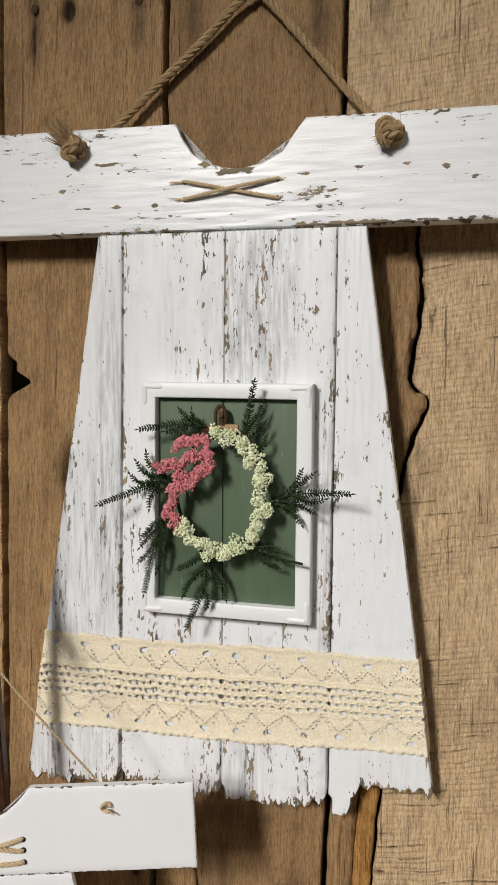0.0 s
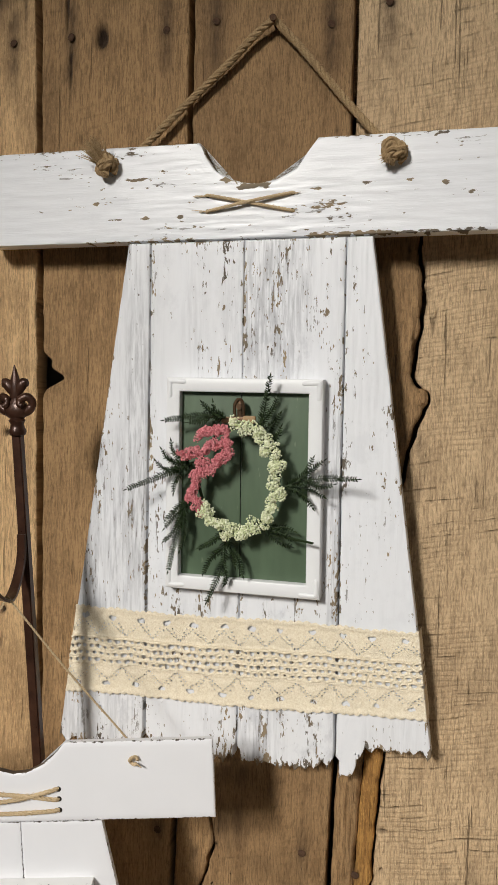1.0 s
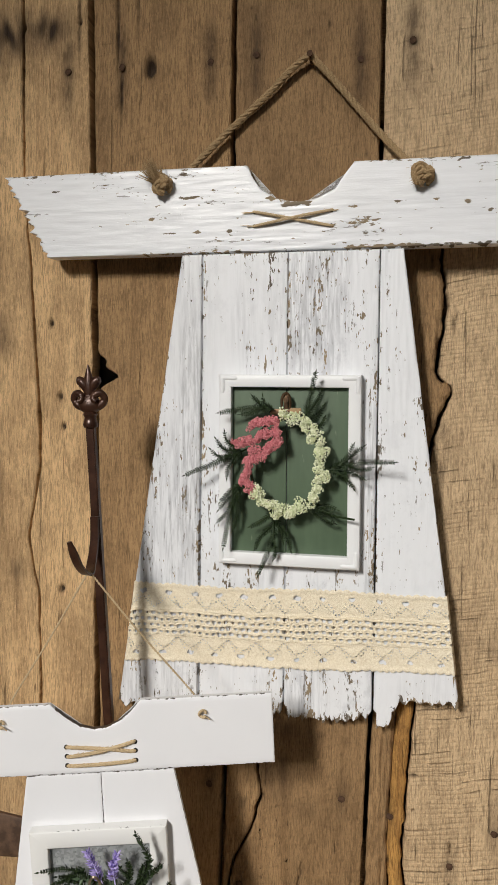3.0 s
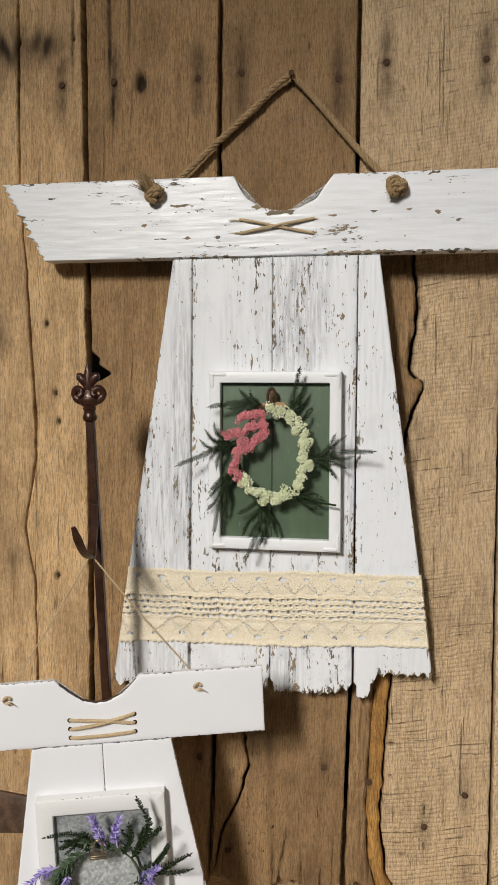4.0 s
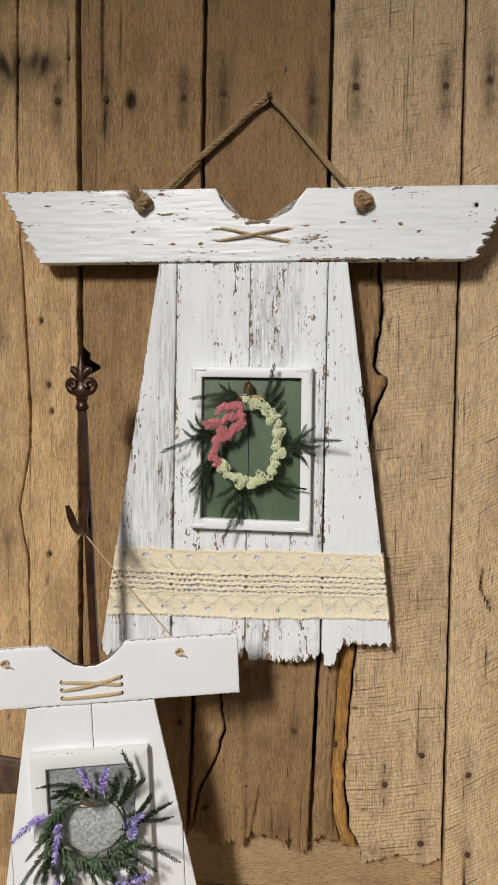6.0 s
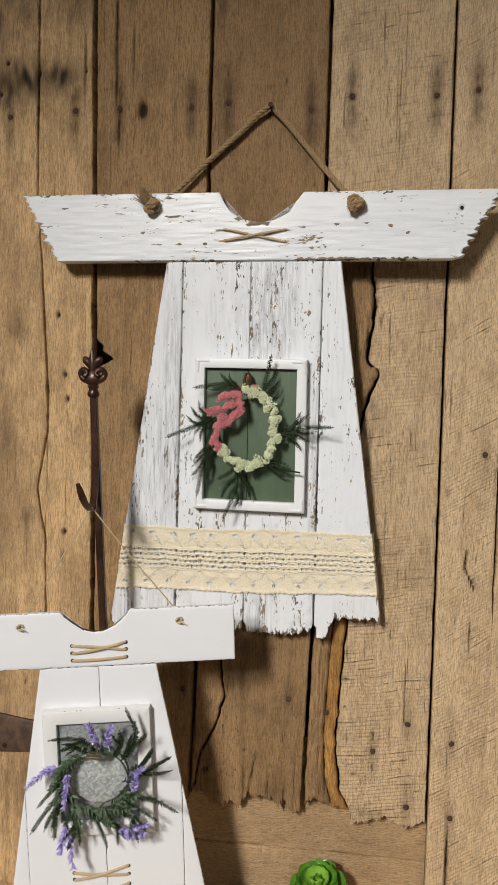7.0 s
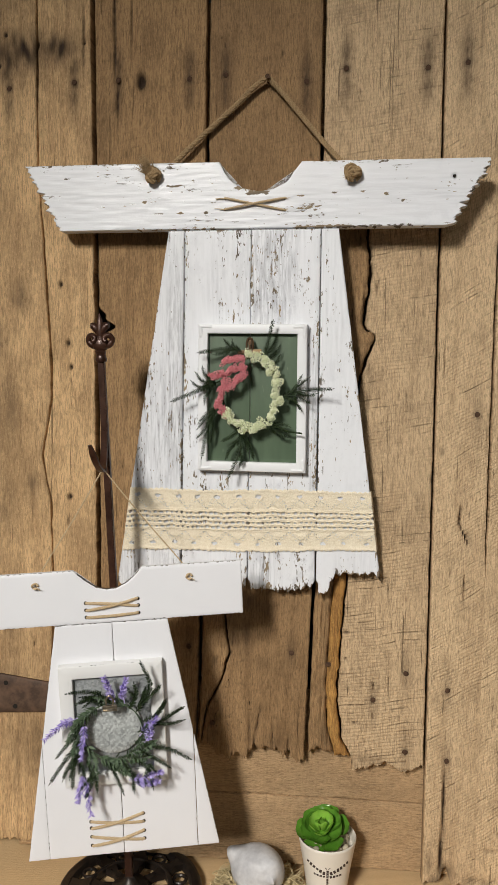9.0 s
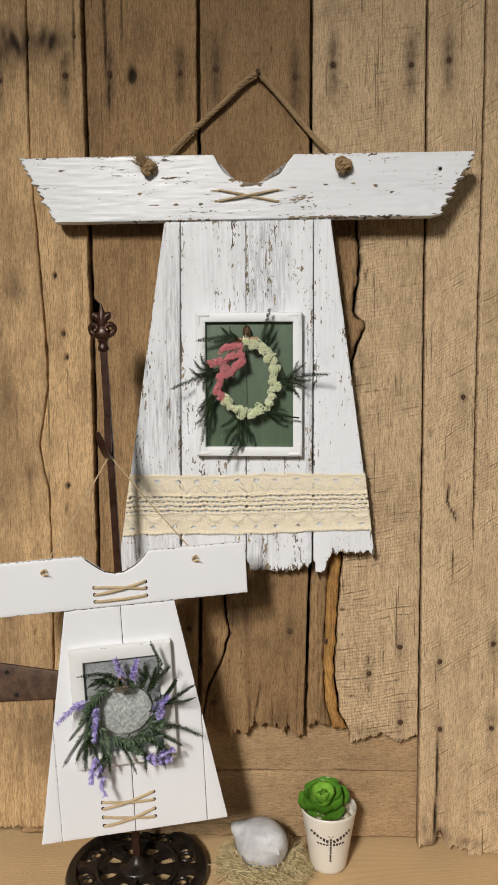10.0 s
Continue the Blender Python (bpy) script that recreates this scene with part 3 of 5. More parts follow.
# knot with its eye, the bolt stain of an old hinge and its holes
marks += [(-0.152, 1.061, 0.006, 0.0095, 0.009, 2.2), (-0.152, 1.061, 0.0088, 0.013, 0.0008, 0.4)]
marks += [(-0.31, 1.105, 0.05, 0.028, 0.0, 1.25), (-0.265, 1.105, 0.035, 0.024, 0.0, 1.1), (-0.34, 1.09, 0.04, 0.036, 0.0, 1.2), (-0.33, 1.2, 0.06, 0.06, 0.0, 0.6), (-0.25, 1.2, 0.06, 0.05, 0.0, 0.45)]
marks += [(u, v, 0.003, 0.004, 0.006, 1.6) for u, v in ((-0.291, 1.112), (-0.229, 1.114), (-0.334, 1.126), (-0.343, 1.086), (-0.25, 0.722), (-0.246, 0.69), (-0.247, 0.516), (-0.26, 0.80))]
marks += [(-0.183, 1.04, 0.002, 0.03, 0.003, 1.4), (-0.187, 1.10, 0.002, 0.04, 0.003, 1.4), (-0.188, 1.17, 0.002, 0.07, 0.003, 1.4), (-0.229, 1.12, 0.0018, 0.05, 0.003, 1.3), (-0.292, 1.08, 0.0016, 0.06, 0.002, 1.1), (-0.165, 1.14, 0.0016, 0.04, 0.002, 1.0)]
# weathered patches and rot on the outer planks
marks += [(-0.315, 0.785, 0.016, 0.02, 0.0005, 0.8), (-0.33, 0.64, 0.016, 0.05, 0.0, 0.5), (-0.298, 0.53, 0.0095, 0.02, 0.0, 0.7), (-0.33, 0.36, 0.02, 0.06, 0.0, 0.6), (-0.335, 0.50, 0.012, 0.04, 0.0, 0.55), (-0.24, 0.15, 0.03, 0.05, 0.0, 0.5)]
marks += [(-0.27, 0.578, 0.006, 0.009, 0.0, 0.35)]
marks += [(0.2445, 0.585, 0.005, 0.007, 0.001, 0.5), (0.276, 0.415, 0.001, 0.012, 0.004, 0.8)]
marks += [(0.2575, 0.12, 0.0018, 0.055, 0.006, 1.5), (0.2555, 0.05, 0.0025, 0.03, 0.008, 1.5), (0.318, 0.062, 0.009, 0.003, 0.003, 0.7), (0.281, 1.11, 0.0009, 0.05, 0.003, 0.8)]
marks += [(0.2695 - 0.0016 * math.sin(3.1 * k / 6) + 0.016 * max(0, k - 3) / 7, 0.512 - 0.0062 * k, 0.0013, 0.0042, 0.006, 1.5) for k in range(8)]
marks += [(0.276 + 0.0014 * k, 0.478 - 0.002 * abs(k - 2), 0.0009, 0.006, 0.003, 0.8) for k in range(5)] + [(0.2795, 0.47, 0.006, 0.010, 0.0, 0.4)]
marks += [(0.3, 0.60, 0.0008, 0.02, 0.003, 0.9), (0.2765, 0.40, 0.0008, 0.02, 0.003, 0.9), (0.2445, 0.70, 0.0008, 0.03, 0.002, 0.8), (0.163, 0.275, 0.0008, 0.018, 0.003, 1.0), (0.163, 0.235, 0.0007, 0.02, 0.003, 0.9), (0.1395, 0.225, 0.008, 0.0009, 0.004, 1.1), (0.126, 0.345, 0.006, 0.0012, 0.004, 1.1), (0.1255, 0.31, 0.004, 0.001, 0.004, 1.0)]
marks += [(0.014 - 0.0016 * k, 0.235 - 0.009 * k, 0.0009, 0.0062, 0.004, 1.2) for k in range(6)] + [(0.19, 0.745, 0.009, 0.0009, 0.002, 0.7), (0.187, 0.739, 0.006, 0.0008, 0.002, 0.6)]
# splits in the live edge and the knot beside it
marks += [(0.1415, 0.775, 0.0012, 0.016, 0.004, 0.9), (0.157, 0.795, 0.0012, 0.006, 0.004, 0.8), (0.1595, 0.802, 0.001, 0.006, 0.003, 0.8), (0.1505, 0.73, 0.0045, 0.006, 0.0, 0.45), (0.137, 0.70, 0.006, 0.02, 0.0, 0.4)]
# Darker bark beside the crack, part of it shade painted in.
marks += [(0.146 + 0.004 * math.sin(40 * z), z, 0.0035, 0.012, 0.001, 0.55) for z in (0.62, 0.65, 0.69, 0.75, 0.78, 0.81, 0.84)] + [(0.1, z, 0.012, 0.04, 0.0, 0.5) for z in (0.2, 0.7, 0.8)]
marks += [(-0.012, 0.335, 0.02, 0.03, 0.0, 0.7), (0.0, 0.38, 0.03, 0.02, 0.0, 0.6), (0.01, 0.30, 0.025, 0.012, 0.0, 0.4), (-0.048, 0.30, 0.005, 0.008, 0.001, 0.55), (0.0, 0.20, 0.0012, 0.02, 0.004, 0.9), (0.031, 0.195, 0.0012, 0.022, 0.004, 0.9), (0.052, 0.19, 0.001, 0.014, 0.004, 0.9)]
marks += [(-0.19, 0.70, 0.004, 0.006, 0, 0.3), (-0.179, 0.748, 0.007, 0.012, 0, 0.3)]
marks += [(-0.30, 0.17, 0.05, 0.07, 0.0, 0.62), (-0.25, 0.12, 0.03, 0.06, 0.0, 0.55), (-0.33, 0.27, 0.03, 0.05, 0.0, 0.5), (-0.24, 0.30, 0.02, 0.05, 0.0, 0.5), (-0.36, 0.45, 0.02, 0.08, 0.0, 0.5), (-0.345, 0.72, 0.016, 0.03, 0.0, 0.55)]
# rot at the feet of the outer planks
marks += [(0.262, 0.03, 0.013, 0.012, 0.003, 1.2), (0.25, 0.018, 0.01, 0.01, 0.002, 0.9), (0.24, 0.04, 0.006, 0.02, 0.001, 0.6), (0.30, 0.02, 0.02, 0.008, 0.002, 0.6), (0.04, 0.19, 0.02, 0.012, 0.001, 0.6), (0.16, 0.175, 0.02, 0.008, 0.001, 0.5)]
# worm holes and scars scattered over the old wood
spots = random.Random(11)
for _ in range(90):
    marks.append((spots.uniform(-0.35, 0.42), spots.uniform(0.02, 1.3), spots.uniform(0.0009, 0.0016), spots.uniform(0.001, 0.006), 0.002, spots.uniform(0.5, 1.0)))


def near(x0, x1):
    return [m for m in marks if x0 - 0.03 < m[0] < x1 + 0.03]


CELL = (0.0016, 0.0030)
part("plank", board("plank", flat(-0.385), gap(WAVY, -0.0009), ragged(0.034, 0.006, 1), flat(TOP), -0.001, 0.022, CELL, 0.0009, 0.0025, 0.0012, near(-0.39, -0.26), 0.1), WOOD_GOLD, door)
part("plank", board("plank", gap(WAVY, 0.0009), gap(S1, -0.0031), ragged(0.034, 0.006, 2), flat(TOP), 0.0, 0.022, CELL, 0.0009, 0.0025, 0.0012, near(-0.29, -0.2), 0.9), WOOD_GOLD, door)
part("plank", board("plank", notch(S1, 0.0027), gap(S2, -0.0026), ragged(0.176, 0.012, 3), flat(TOP), 0.0005, 0.022, CELL, 0.0009, 0.0025, 0.0009, near(-0.21, -0.06), 1.7), WOOD, door)
part("plank", board("plank", gap(S2, 0.0024), gap(CRACK_D, -0.0016), ragged(0.178, 0.012, 4), flat(0.5), 0.0022, 0.022, CELL, 0.0014, 0.004, 0.0015, near(-0.07, -0.03), 2.7), WOOD, door)
part("plank", board("plank", lambda v: (CRACK_D(v) + 0.0012) if v < 0.5 else S2(v) + 0.0024, gap(S3, -0.0022), ragged(lambda x: 0.176 + 0.008 * math.sin(x * 70), 0.018, 5, 1.4), flat(TOP), 0.0, 0.022, CELL, 0.0009, 0.0025, 0.0009, near(-0.065, 0.085), 3.1), WOOD, door)
part("plank", board("plank", gap(S3, 0.0021), lambda v: CRACK_E(v) - 0.0024 if v > 0.5 else min(CRACK_E(v) - 0.0014, ORANGE(v) - 0.0004), ragged(0.182, 0.008, 6), flat(0.9), 0.001, 0.022, CELL, 0.0034, 0.007, 0.0018, near(0.08, 0.16), 3.9), WOOD, door)
part("live_edge", board("live_edge", ORANGE, gap(CRACK_E, -0.0012), ragged(0.178, 0.006, 16), flat(0.498), 0.0002, 0.022, (0.002, 0.0042), 0.0018, 0.006, 0.0015, near(0.1, 0.13), 4.1), WOOD_LIVE, door, "orange-brown bark edge of the plank")
part("plank", board("plank", lambda v: (CRACK_E(v) + 0.0012) if v < 0.902 else S3(v) + 0.0021, gap(S4, -0.0018), ragged(lambda x: 0.166 + 0.005 * math.sin(x * 110 + 1), 0.008, 7, 1.5), flat(TOP), 0.0, 0.022, CELL, 0.0009, 0.0025, 0.0008, near(0.085, 0.235), 4.4), WOOD_SAWN, door)
part("plank", board("plank", gap(S4, 0.0018), taper_gap(S5, -0.0016, 0.40, 0.5), ragged(lambda x: 0.012 + 0.02 * math.exp(-((x - 0.262) / 0.006) ** 2), 0.008, 8), flat(TOP), -0.001, 0.022, CELL, 0.0, lambda x, z: 0.0025 if z > 0.44 or x < 0.285 else 0.00005, 0.0, near(0.23, 0.31), 5.2), WOOD_STEEP, door)
part("plank", board("plank", taper_gap(S5, 0.0016, 0.40, 0.5), flat(0.46), ragged(0.004, 0.007, 9), flat(TOP), -0.001, 0.022, CELL, 0.0, lambda x, z: 0.0025 if z > 0.44 or x > 0.32 else 0.00005, 0.0, near(0.3, 0.46), 6.0), WOOD_STEEP, door)
# ledges behind the planks
part("ledge_board", board("ledge_board", flat(-0.33), flat(0.45), ragged(0.1085, 0.001, 12, 0.3), flat(0.26), 0.0225, 0.05, (0.006, 0.004), 0.0008, 0.003, 0.0005, (), 7.0, along_x=True), WOOD_LEDGE, door)
part("ledge_board", board("ledge_board", flat(-0.33), flat(0.45), ragged(0.012, 0.004, 13, 0.3), flat(0.107), 0.0235, 0.05, (0.006, 0.004), 0.0008, 0.003, 0.0005, (), 8.0, along_x=True), WOOD_LEDGE, door)
part("ledge_board", board("ledge_board", flat(-0.33), flat(0.45), flat(1.00), flat(1.17), 0.0225, 0.05, (0.012, 0.008), 0.0008, 0.003, 0.0005, (), 9.0, along_x=True), WOOD_LEDGE, door)
# unseen boards added to close the door behind and keep light out of its gaps
part("stile", box((0.022, 0.085, 1.25), (-0.325, 0.066, 0.70), 0.003), WOOD_LEDGE, door)
part("stile", box((0.022, 0.085, 1.25), (0.43, 0.066, 0.70), 0.003), WOOD_LEDGE, door)
part("stile", box((0.73, 0.04, 0.022), (0.0525, 0.046, 1.34), 0.003), WOOD_LEDGE, door)
# brace standing on the table behind the right planks
part("foot_board", box((0.12, 0.026, 0.26), (0.39, 0.037, 0.131), 0.003), WOOD_LEDGE, door)
part("foot_board", box((0.12, 0.026, 0.26), (-0.27, 0.065, 0.131), 0.003), WOOD_LEDGE, door)


def nail_head():
    rng = random.Random(5)
    bm = bmesh.new()
    bmesh.ops.create_uvsphere(bm, u_segments=9, v_segments=5, radius=0.0036)
    for v in bm.verts:
        v.co.y *= 0.3
        v.co *= rng.uniform(0.88, 1.1)
    data = bpy.data.meshes.new("nail")
    bm.to_mesh(data)
    bm.free()
    return data


nail_mesh = nail_head()
for u, v in NAILS + LOW_NAILS:
    part("nail", nail_mesh, NAIL, door, at=pose(u, -0.0006, v, 0, spots.uniform(0, 360), 0))

bm = bmesh.new()
bmesh.ops.create_uvsphere(bm, u_segments=26, v_segments=18, radius=1)
for v in bm.verts:
    r = 1 + 0.10 * noise.noise(v.co * 2.5) + 0.05 * math.sin(14 * math.hypot(v.co.x, v.co.z)) + 0.04 * noise.noise(v.co * 9)
    v.co = Vector((v.co.x * 0.0062 * r, v.co.y * 0.0055 * r, v.co.z * 0.0085 * r))
part("knot", bm, WOOD, door, "dark branch knot in the bark edge", at=pose(0.1485, 0.003, 0.7295, 0, 12, 0))
# rusty strap hinge across the left planks
hinge = part("strap_hinge", board("strap_hinge", flat(-0.40), flat(-0.17), lambda x: 0.215 + 0.1 * max(0, x + 0.36) * 0.6, lambda x: 0.277 - 0.1 * max(0, x + 0.40) * 1.3, -0.0065, -0.0012, (0.004, 0.004), 0.0006, 0.0015, 0.0003,
             [(u, v, 0.003, 0.003, 0.004, 1.0) for u, v in ((-0.335, 0.258), (-0.322, 0.225), (-0.262, 0.243))], 11.0), RUST, door, "rusty wrought iron strap with bolt holes")
for u, v in ((-0.335, 0.258), (-0.322, 0.226), (-0.262, 0.243)):
    part("hole", joined("hole", [tube([(0, -0.0002, 0), (0, 0.0006, 0)], 0.0032, 14)]), HOLE_SHADE, hinge, at=pose(u, -0.0068, v))


# ---- foliage and flower pieces ----
def needle(base, tip, width):
    base, tip = Vector(base), Vector(tip)
    d = (tip - base).normalized()
    side = d.orthogonal().normalized()
    up = d.cross(side)
    mid = base.lerp(tip, 0.4)
    ring = [mid + width * side, mid + 0.45 * width * up, mid - width * side, mid - 0.45 * width * up]
    verts = [base, *ring, tip]
    faces = [(0, 2, 1), (0, 3, 2), (0, 4, 3), (0, 1, 4), (5, 1, 2), (5, 2, 3), (5, 3, 4), (5, 4, 1)]
    return verts, faces


def sprig(points, seed, length=0.0045, spacing=0.0013, width=0.0006, bare=0.12, branches=(), twig=0.0006):
    """A spray of short pointed needles round a bent stem, with side shoots."""
    rng = random.Random(seed)
    pieces = []

    def shoot(pts, lean, bare_part):
        path = smooth_path(pts, 14)
        total = sum((b - a).length for a, b in zip(path, path[1:]))
        pieces.append(tube(path, [twig * (1.1 - 0.8 * i / len(path)) for i in range(len(path))], 5))
        run = 0.0
        nxt = total * bare_part
        k = 0
        for a, b in zip(path, path[1:]):
            seg = (b - a).length
            d = (b - a).normalized()
            side = d.cross(Vector((0, 1, 0.2))).normalized()
            up = side.cross(d)
            while nxt <= run + seg and nxt < total:
                p = a.lerp(b, (nxt - run) / max(seg, 1e-9))
                f = nxt / total
                for q in range(3):
                    ang = (0.0, math.pi, 1.57 if k % 2 else 4.71)[q] + rng.uniform(-0.55, 0.55)
                    out = math.cos(ang) * side + math.sin(ang) * up
                    ln = length * lean * (1.12 - 0.55 * f) * rng.uniform(0.8, 1.2)
                    pieces.append(needle(p, p + (d * 0.62 + out).normalized() * ln, width * rng.uniform(0.85, 1.2)))
                k += 1
                nxt += spacing
            run += seg
        pieces.append(needle(path[-1], path[-1] + (path[-1] - path[-2]).normalized() * length * 0.9, width))

    shoot(points, 1.0, bare)
    for br in branches:
        shoot(br, 0.85, 0.05)
    return joined("sprig", pieces)


def ico(subdiv=1):
    bm = bmesh.new()
    bmesh.ops.create_icosphere(bm, subdivisions=subdiv, radius=1)
    verts = [v.co.copy() for v in bm.verts]
    faces = [tuple(v.index for v in f.verts) for f in bm.faces]
    bm.free()
    return verts, faces


ICO = ico(1)


def beads(centres, radius, rng, spread=0.25):
    pieces = []
    for c in centres:
        r = radius * rng.uniform(1 - spread, 1 + spread)
        pieces.append(([Vector(c) + r * v for v in ICO[0]], ICO[1]))
    return joined("flower_head", pieces)


def bunch(centre, size, count, seed, bead=0.0011):
    """A domed head of tiny round buds."""
    rng = random.Random(seed)
    pts = []
    lobes = [Vector((rng.uniform(-0.6, 0.6) * size[0], rng.uniform(-0.6, 0.2) * size[1], rng.uniform(-0.6, 0.6) * size[2])) for _ in range(6)]
    for i in range(count):
        a = rng.choice(lobes)
        d = Vector((rng.gauss(0, 1), rng.gauss(-0.5, 1), rng.gauss(0, 1))).normalized()
        r = rng.uniform(0.75, 1.0)
        pts.append(Vector(centre) + a + Vector((d.x * size[0], d.y * size[1], d.z * size[2])) * 0.5 * r)
    return beads(pts, bead, rng)


# ---- the large painted gown hanging on the door ----
GOWN = DOOR @ pose(0, -0.043, 0.861, 2.6, 0, -1.72)
gown = thing("gown_wall_hanging", GOWN, "white chipped-paint wooden gown wall hanging with lace band", "wall decoration", "wooden gowns")
BT = 0.017
notch_line = curve_of([(0.0832, -0.30), (0.0822, -0.0412), (0.0702, -0.036), (0.0587, -0.0278), (0.0503, -0.0142), (0.0466, 0.0015), (0.0461, 0.0104), (0.0486, 0.0257), (0.0567, 0.043), (0.0694, 0.0515), (0.0806, 0.0605), (0.0792, 0.30)])


def torn(curve, size, seed, sign):
    """A saw-torn end with small teeth."""
    def at(v):
        tooth = abs(((v * 150 + 0.6 * noise.noise((v * 90, seed, 0))) % 1.0) - 0.5)
        return curve(v) + sign * size * (tooth + 0.7 * noise.noise((v * 240, seed, 3)))
    return at


end_l = torn(curve_of([(-0.296, 0.083), (-0.251, 0.0)]), 0.012, 1.0, 1)
end_r = torn(curve_of([(0.2935, 0.08), (0.2455, 0.0)]), 0.02, 2.0, -1)
# flaked places on the yoke: along the grain, round the neck and on the torn end
YOKE_CHIPS = [(-0.120, 0.021, 0.008, 0.0016, 4.5), (-0.0917, 0.021, 0.008, 0.0014, 4.5), (-0.059, 0.0205, 0.003, 0.0016, 4.5), (-0.095, 0.054, 0.014, 0.0013, 3.6), (-0.137, 0.035, 0.004, 0.0018, 4.2), (-0.24, 0.066, 0.006, 0.0015, 4.0), (-0.2, 0.03, 0.02, 0.001, 3.0),
              (0.1025, 0.042, 0.011, 0.0015, 4.2), (0.134, 0.042, 0.004, 0.0014, 4.5), (0.1637, 0.0395, 0.0055, 0.0018, 4.8), (0.183, 0.031, 0.005, 0.0012, 4.0), (0.162, 0.078, 0.008, 0.0015, 3.5), (0.06, 0.04, 0.005, 0.002, 3.2), (-0.05, 0.034, 0.006, 0.0016, 3.6), (0.05, 0.071, 0.006, 0.001, 3.6),
              (0.0, 0.0435, 0.012, 0.003, 5.0), (-0.018, 0.05, 0.006, 0.002, 4.0), (0.015, 0.0445, 0.006, 0.0016, 5.0), (0.22, 0.025, 0.004, 0.001, 3.0)]
YOKE_CHIPS += [(0.2865 - 0.0046 * k, 0.0745 - 0.0078 * k, 0.0045, 0.0017, 5.5) for k in range(9)] + [(0.06 + 0.012 * k, 0.0022, 0.006, 0.0012, 3.4) for k in range(12)]
yoke_marks = [(0.243, 0.0583, 0.0022, 0.0022, 0.006, 1.0)]
part("yoke_board", board("yoke_board", end_l, end_r, flat(0.0008), notch_line, 0.001, BT + 0.001, (0.0014, 0.0012), 0.0005, 0.0016, 0.0, yoke_marks, 12.0, 0.004, along_x=True, chips=YOKE_CHIPS, even=(curve_of([(-0.296, 0.083), (-0.251, 0.0)]), curve_of([(0.2935, 0.08), (0.2455, 0.0)]))), PAINT_H, gown)
part("nail_hole", joined("nail_hole", [tube([(0, 0, 0), (0, 0.0006, 0)], 0.0021, 12)]), HOLE_SHADE, gown, at=pose(0.243, 0.0002, 0.0583))
LEFT = curve_of([(-0.1063, 0.0), (-0.1785, -0.46)])
RIGHT = curve_of([(0.1068, 0.0), (0.1655, -0.43), (0.169, -0.46)])
J1 = curve_of([(-0.0855, 0.0), (-0.0918, -0.46)])
J2 = curve_of([(-0.001, 0.0), (-0.0038, -0.46)])
J3 = curve_of([(0.0855, 0.0), (0.0842, -0.46)])


def widen(curve, d):
    """A joint that opens towards the hem."""
    return lambda v: curve(v) + d * (0.4 + 0.6 * min(1, max(0, -v / 0.4))) + (0.003 * (1 if d > 0 else -1) if v < -0.445 else 0)


hem0 = ragged(-0.4605, 0.011, 21, 2.4)
hem1 = ragged(lambda x: -0.453 - 0.010 * max(0, (x + 0.05) / 0.045) if x < -0.012 else -0.457, 0.009, 22, 2.2)
hem2 = ragged(lambda x: -0.4585 + 0.006 * max(0, (x - 0.05) / 0.03), 0.011, 23, 2.4)
hem3 = ragged(lambda x: -0.461 if x < 0.0985 else (-0.461 + 0.028 * min(1, (x - 0.0985) / 0.011) if x < 0.152 else -0.4335 + 0.0), 0.006, 24, 2.4)
BCELL = (0.0018, 0.0026)
col_label = "chipped white painted board with a ragged end"
for left, right, hem, seed, material in ((LEFT, widen(J1, -0.0012), hem0, 13.0, PAINT_LINED), (widen(J1, 0.0010), widen(J2, -0.0005), hem1, 14.0, PAINT_V),
                                         (widen(J2, 0.0005), widen(J3, -0.0011), hem2, 15.0, PAINT_THIN), (widen(J3, 0.0009), RIGHT, hem3, 16.0, PAINT_PLAIN)):
    part("body_board", board("body_board", left, right, hem, flat(-0.0006), 0.0002 * (seed % 3), BT, BCELL, 0.0006, 0.0016, 0.0003, (), seed, 0.004, frayed=1.6), material, gown, col_label)
# battens that join the boards behind
part("batten", box((0.19, 0.008, 0.03), (0, BT + 0.0042, -0.04), 0.001), WOOD_LEDGE, gown)


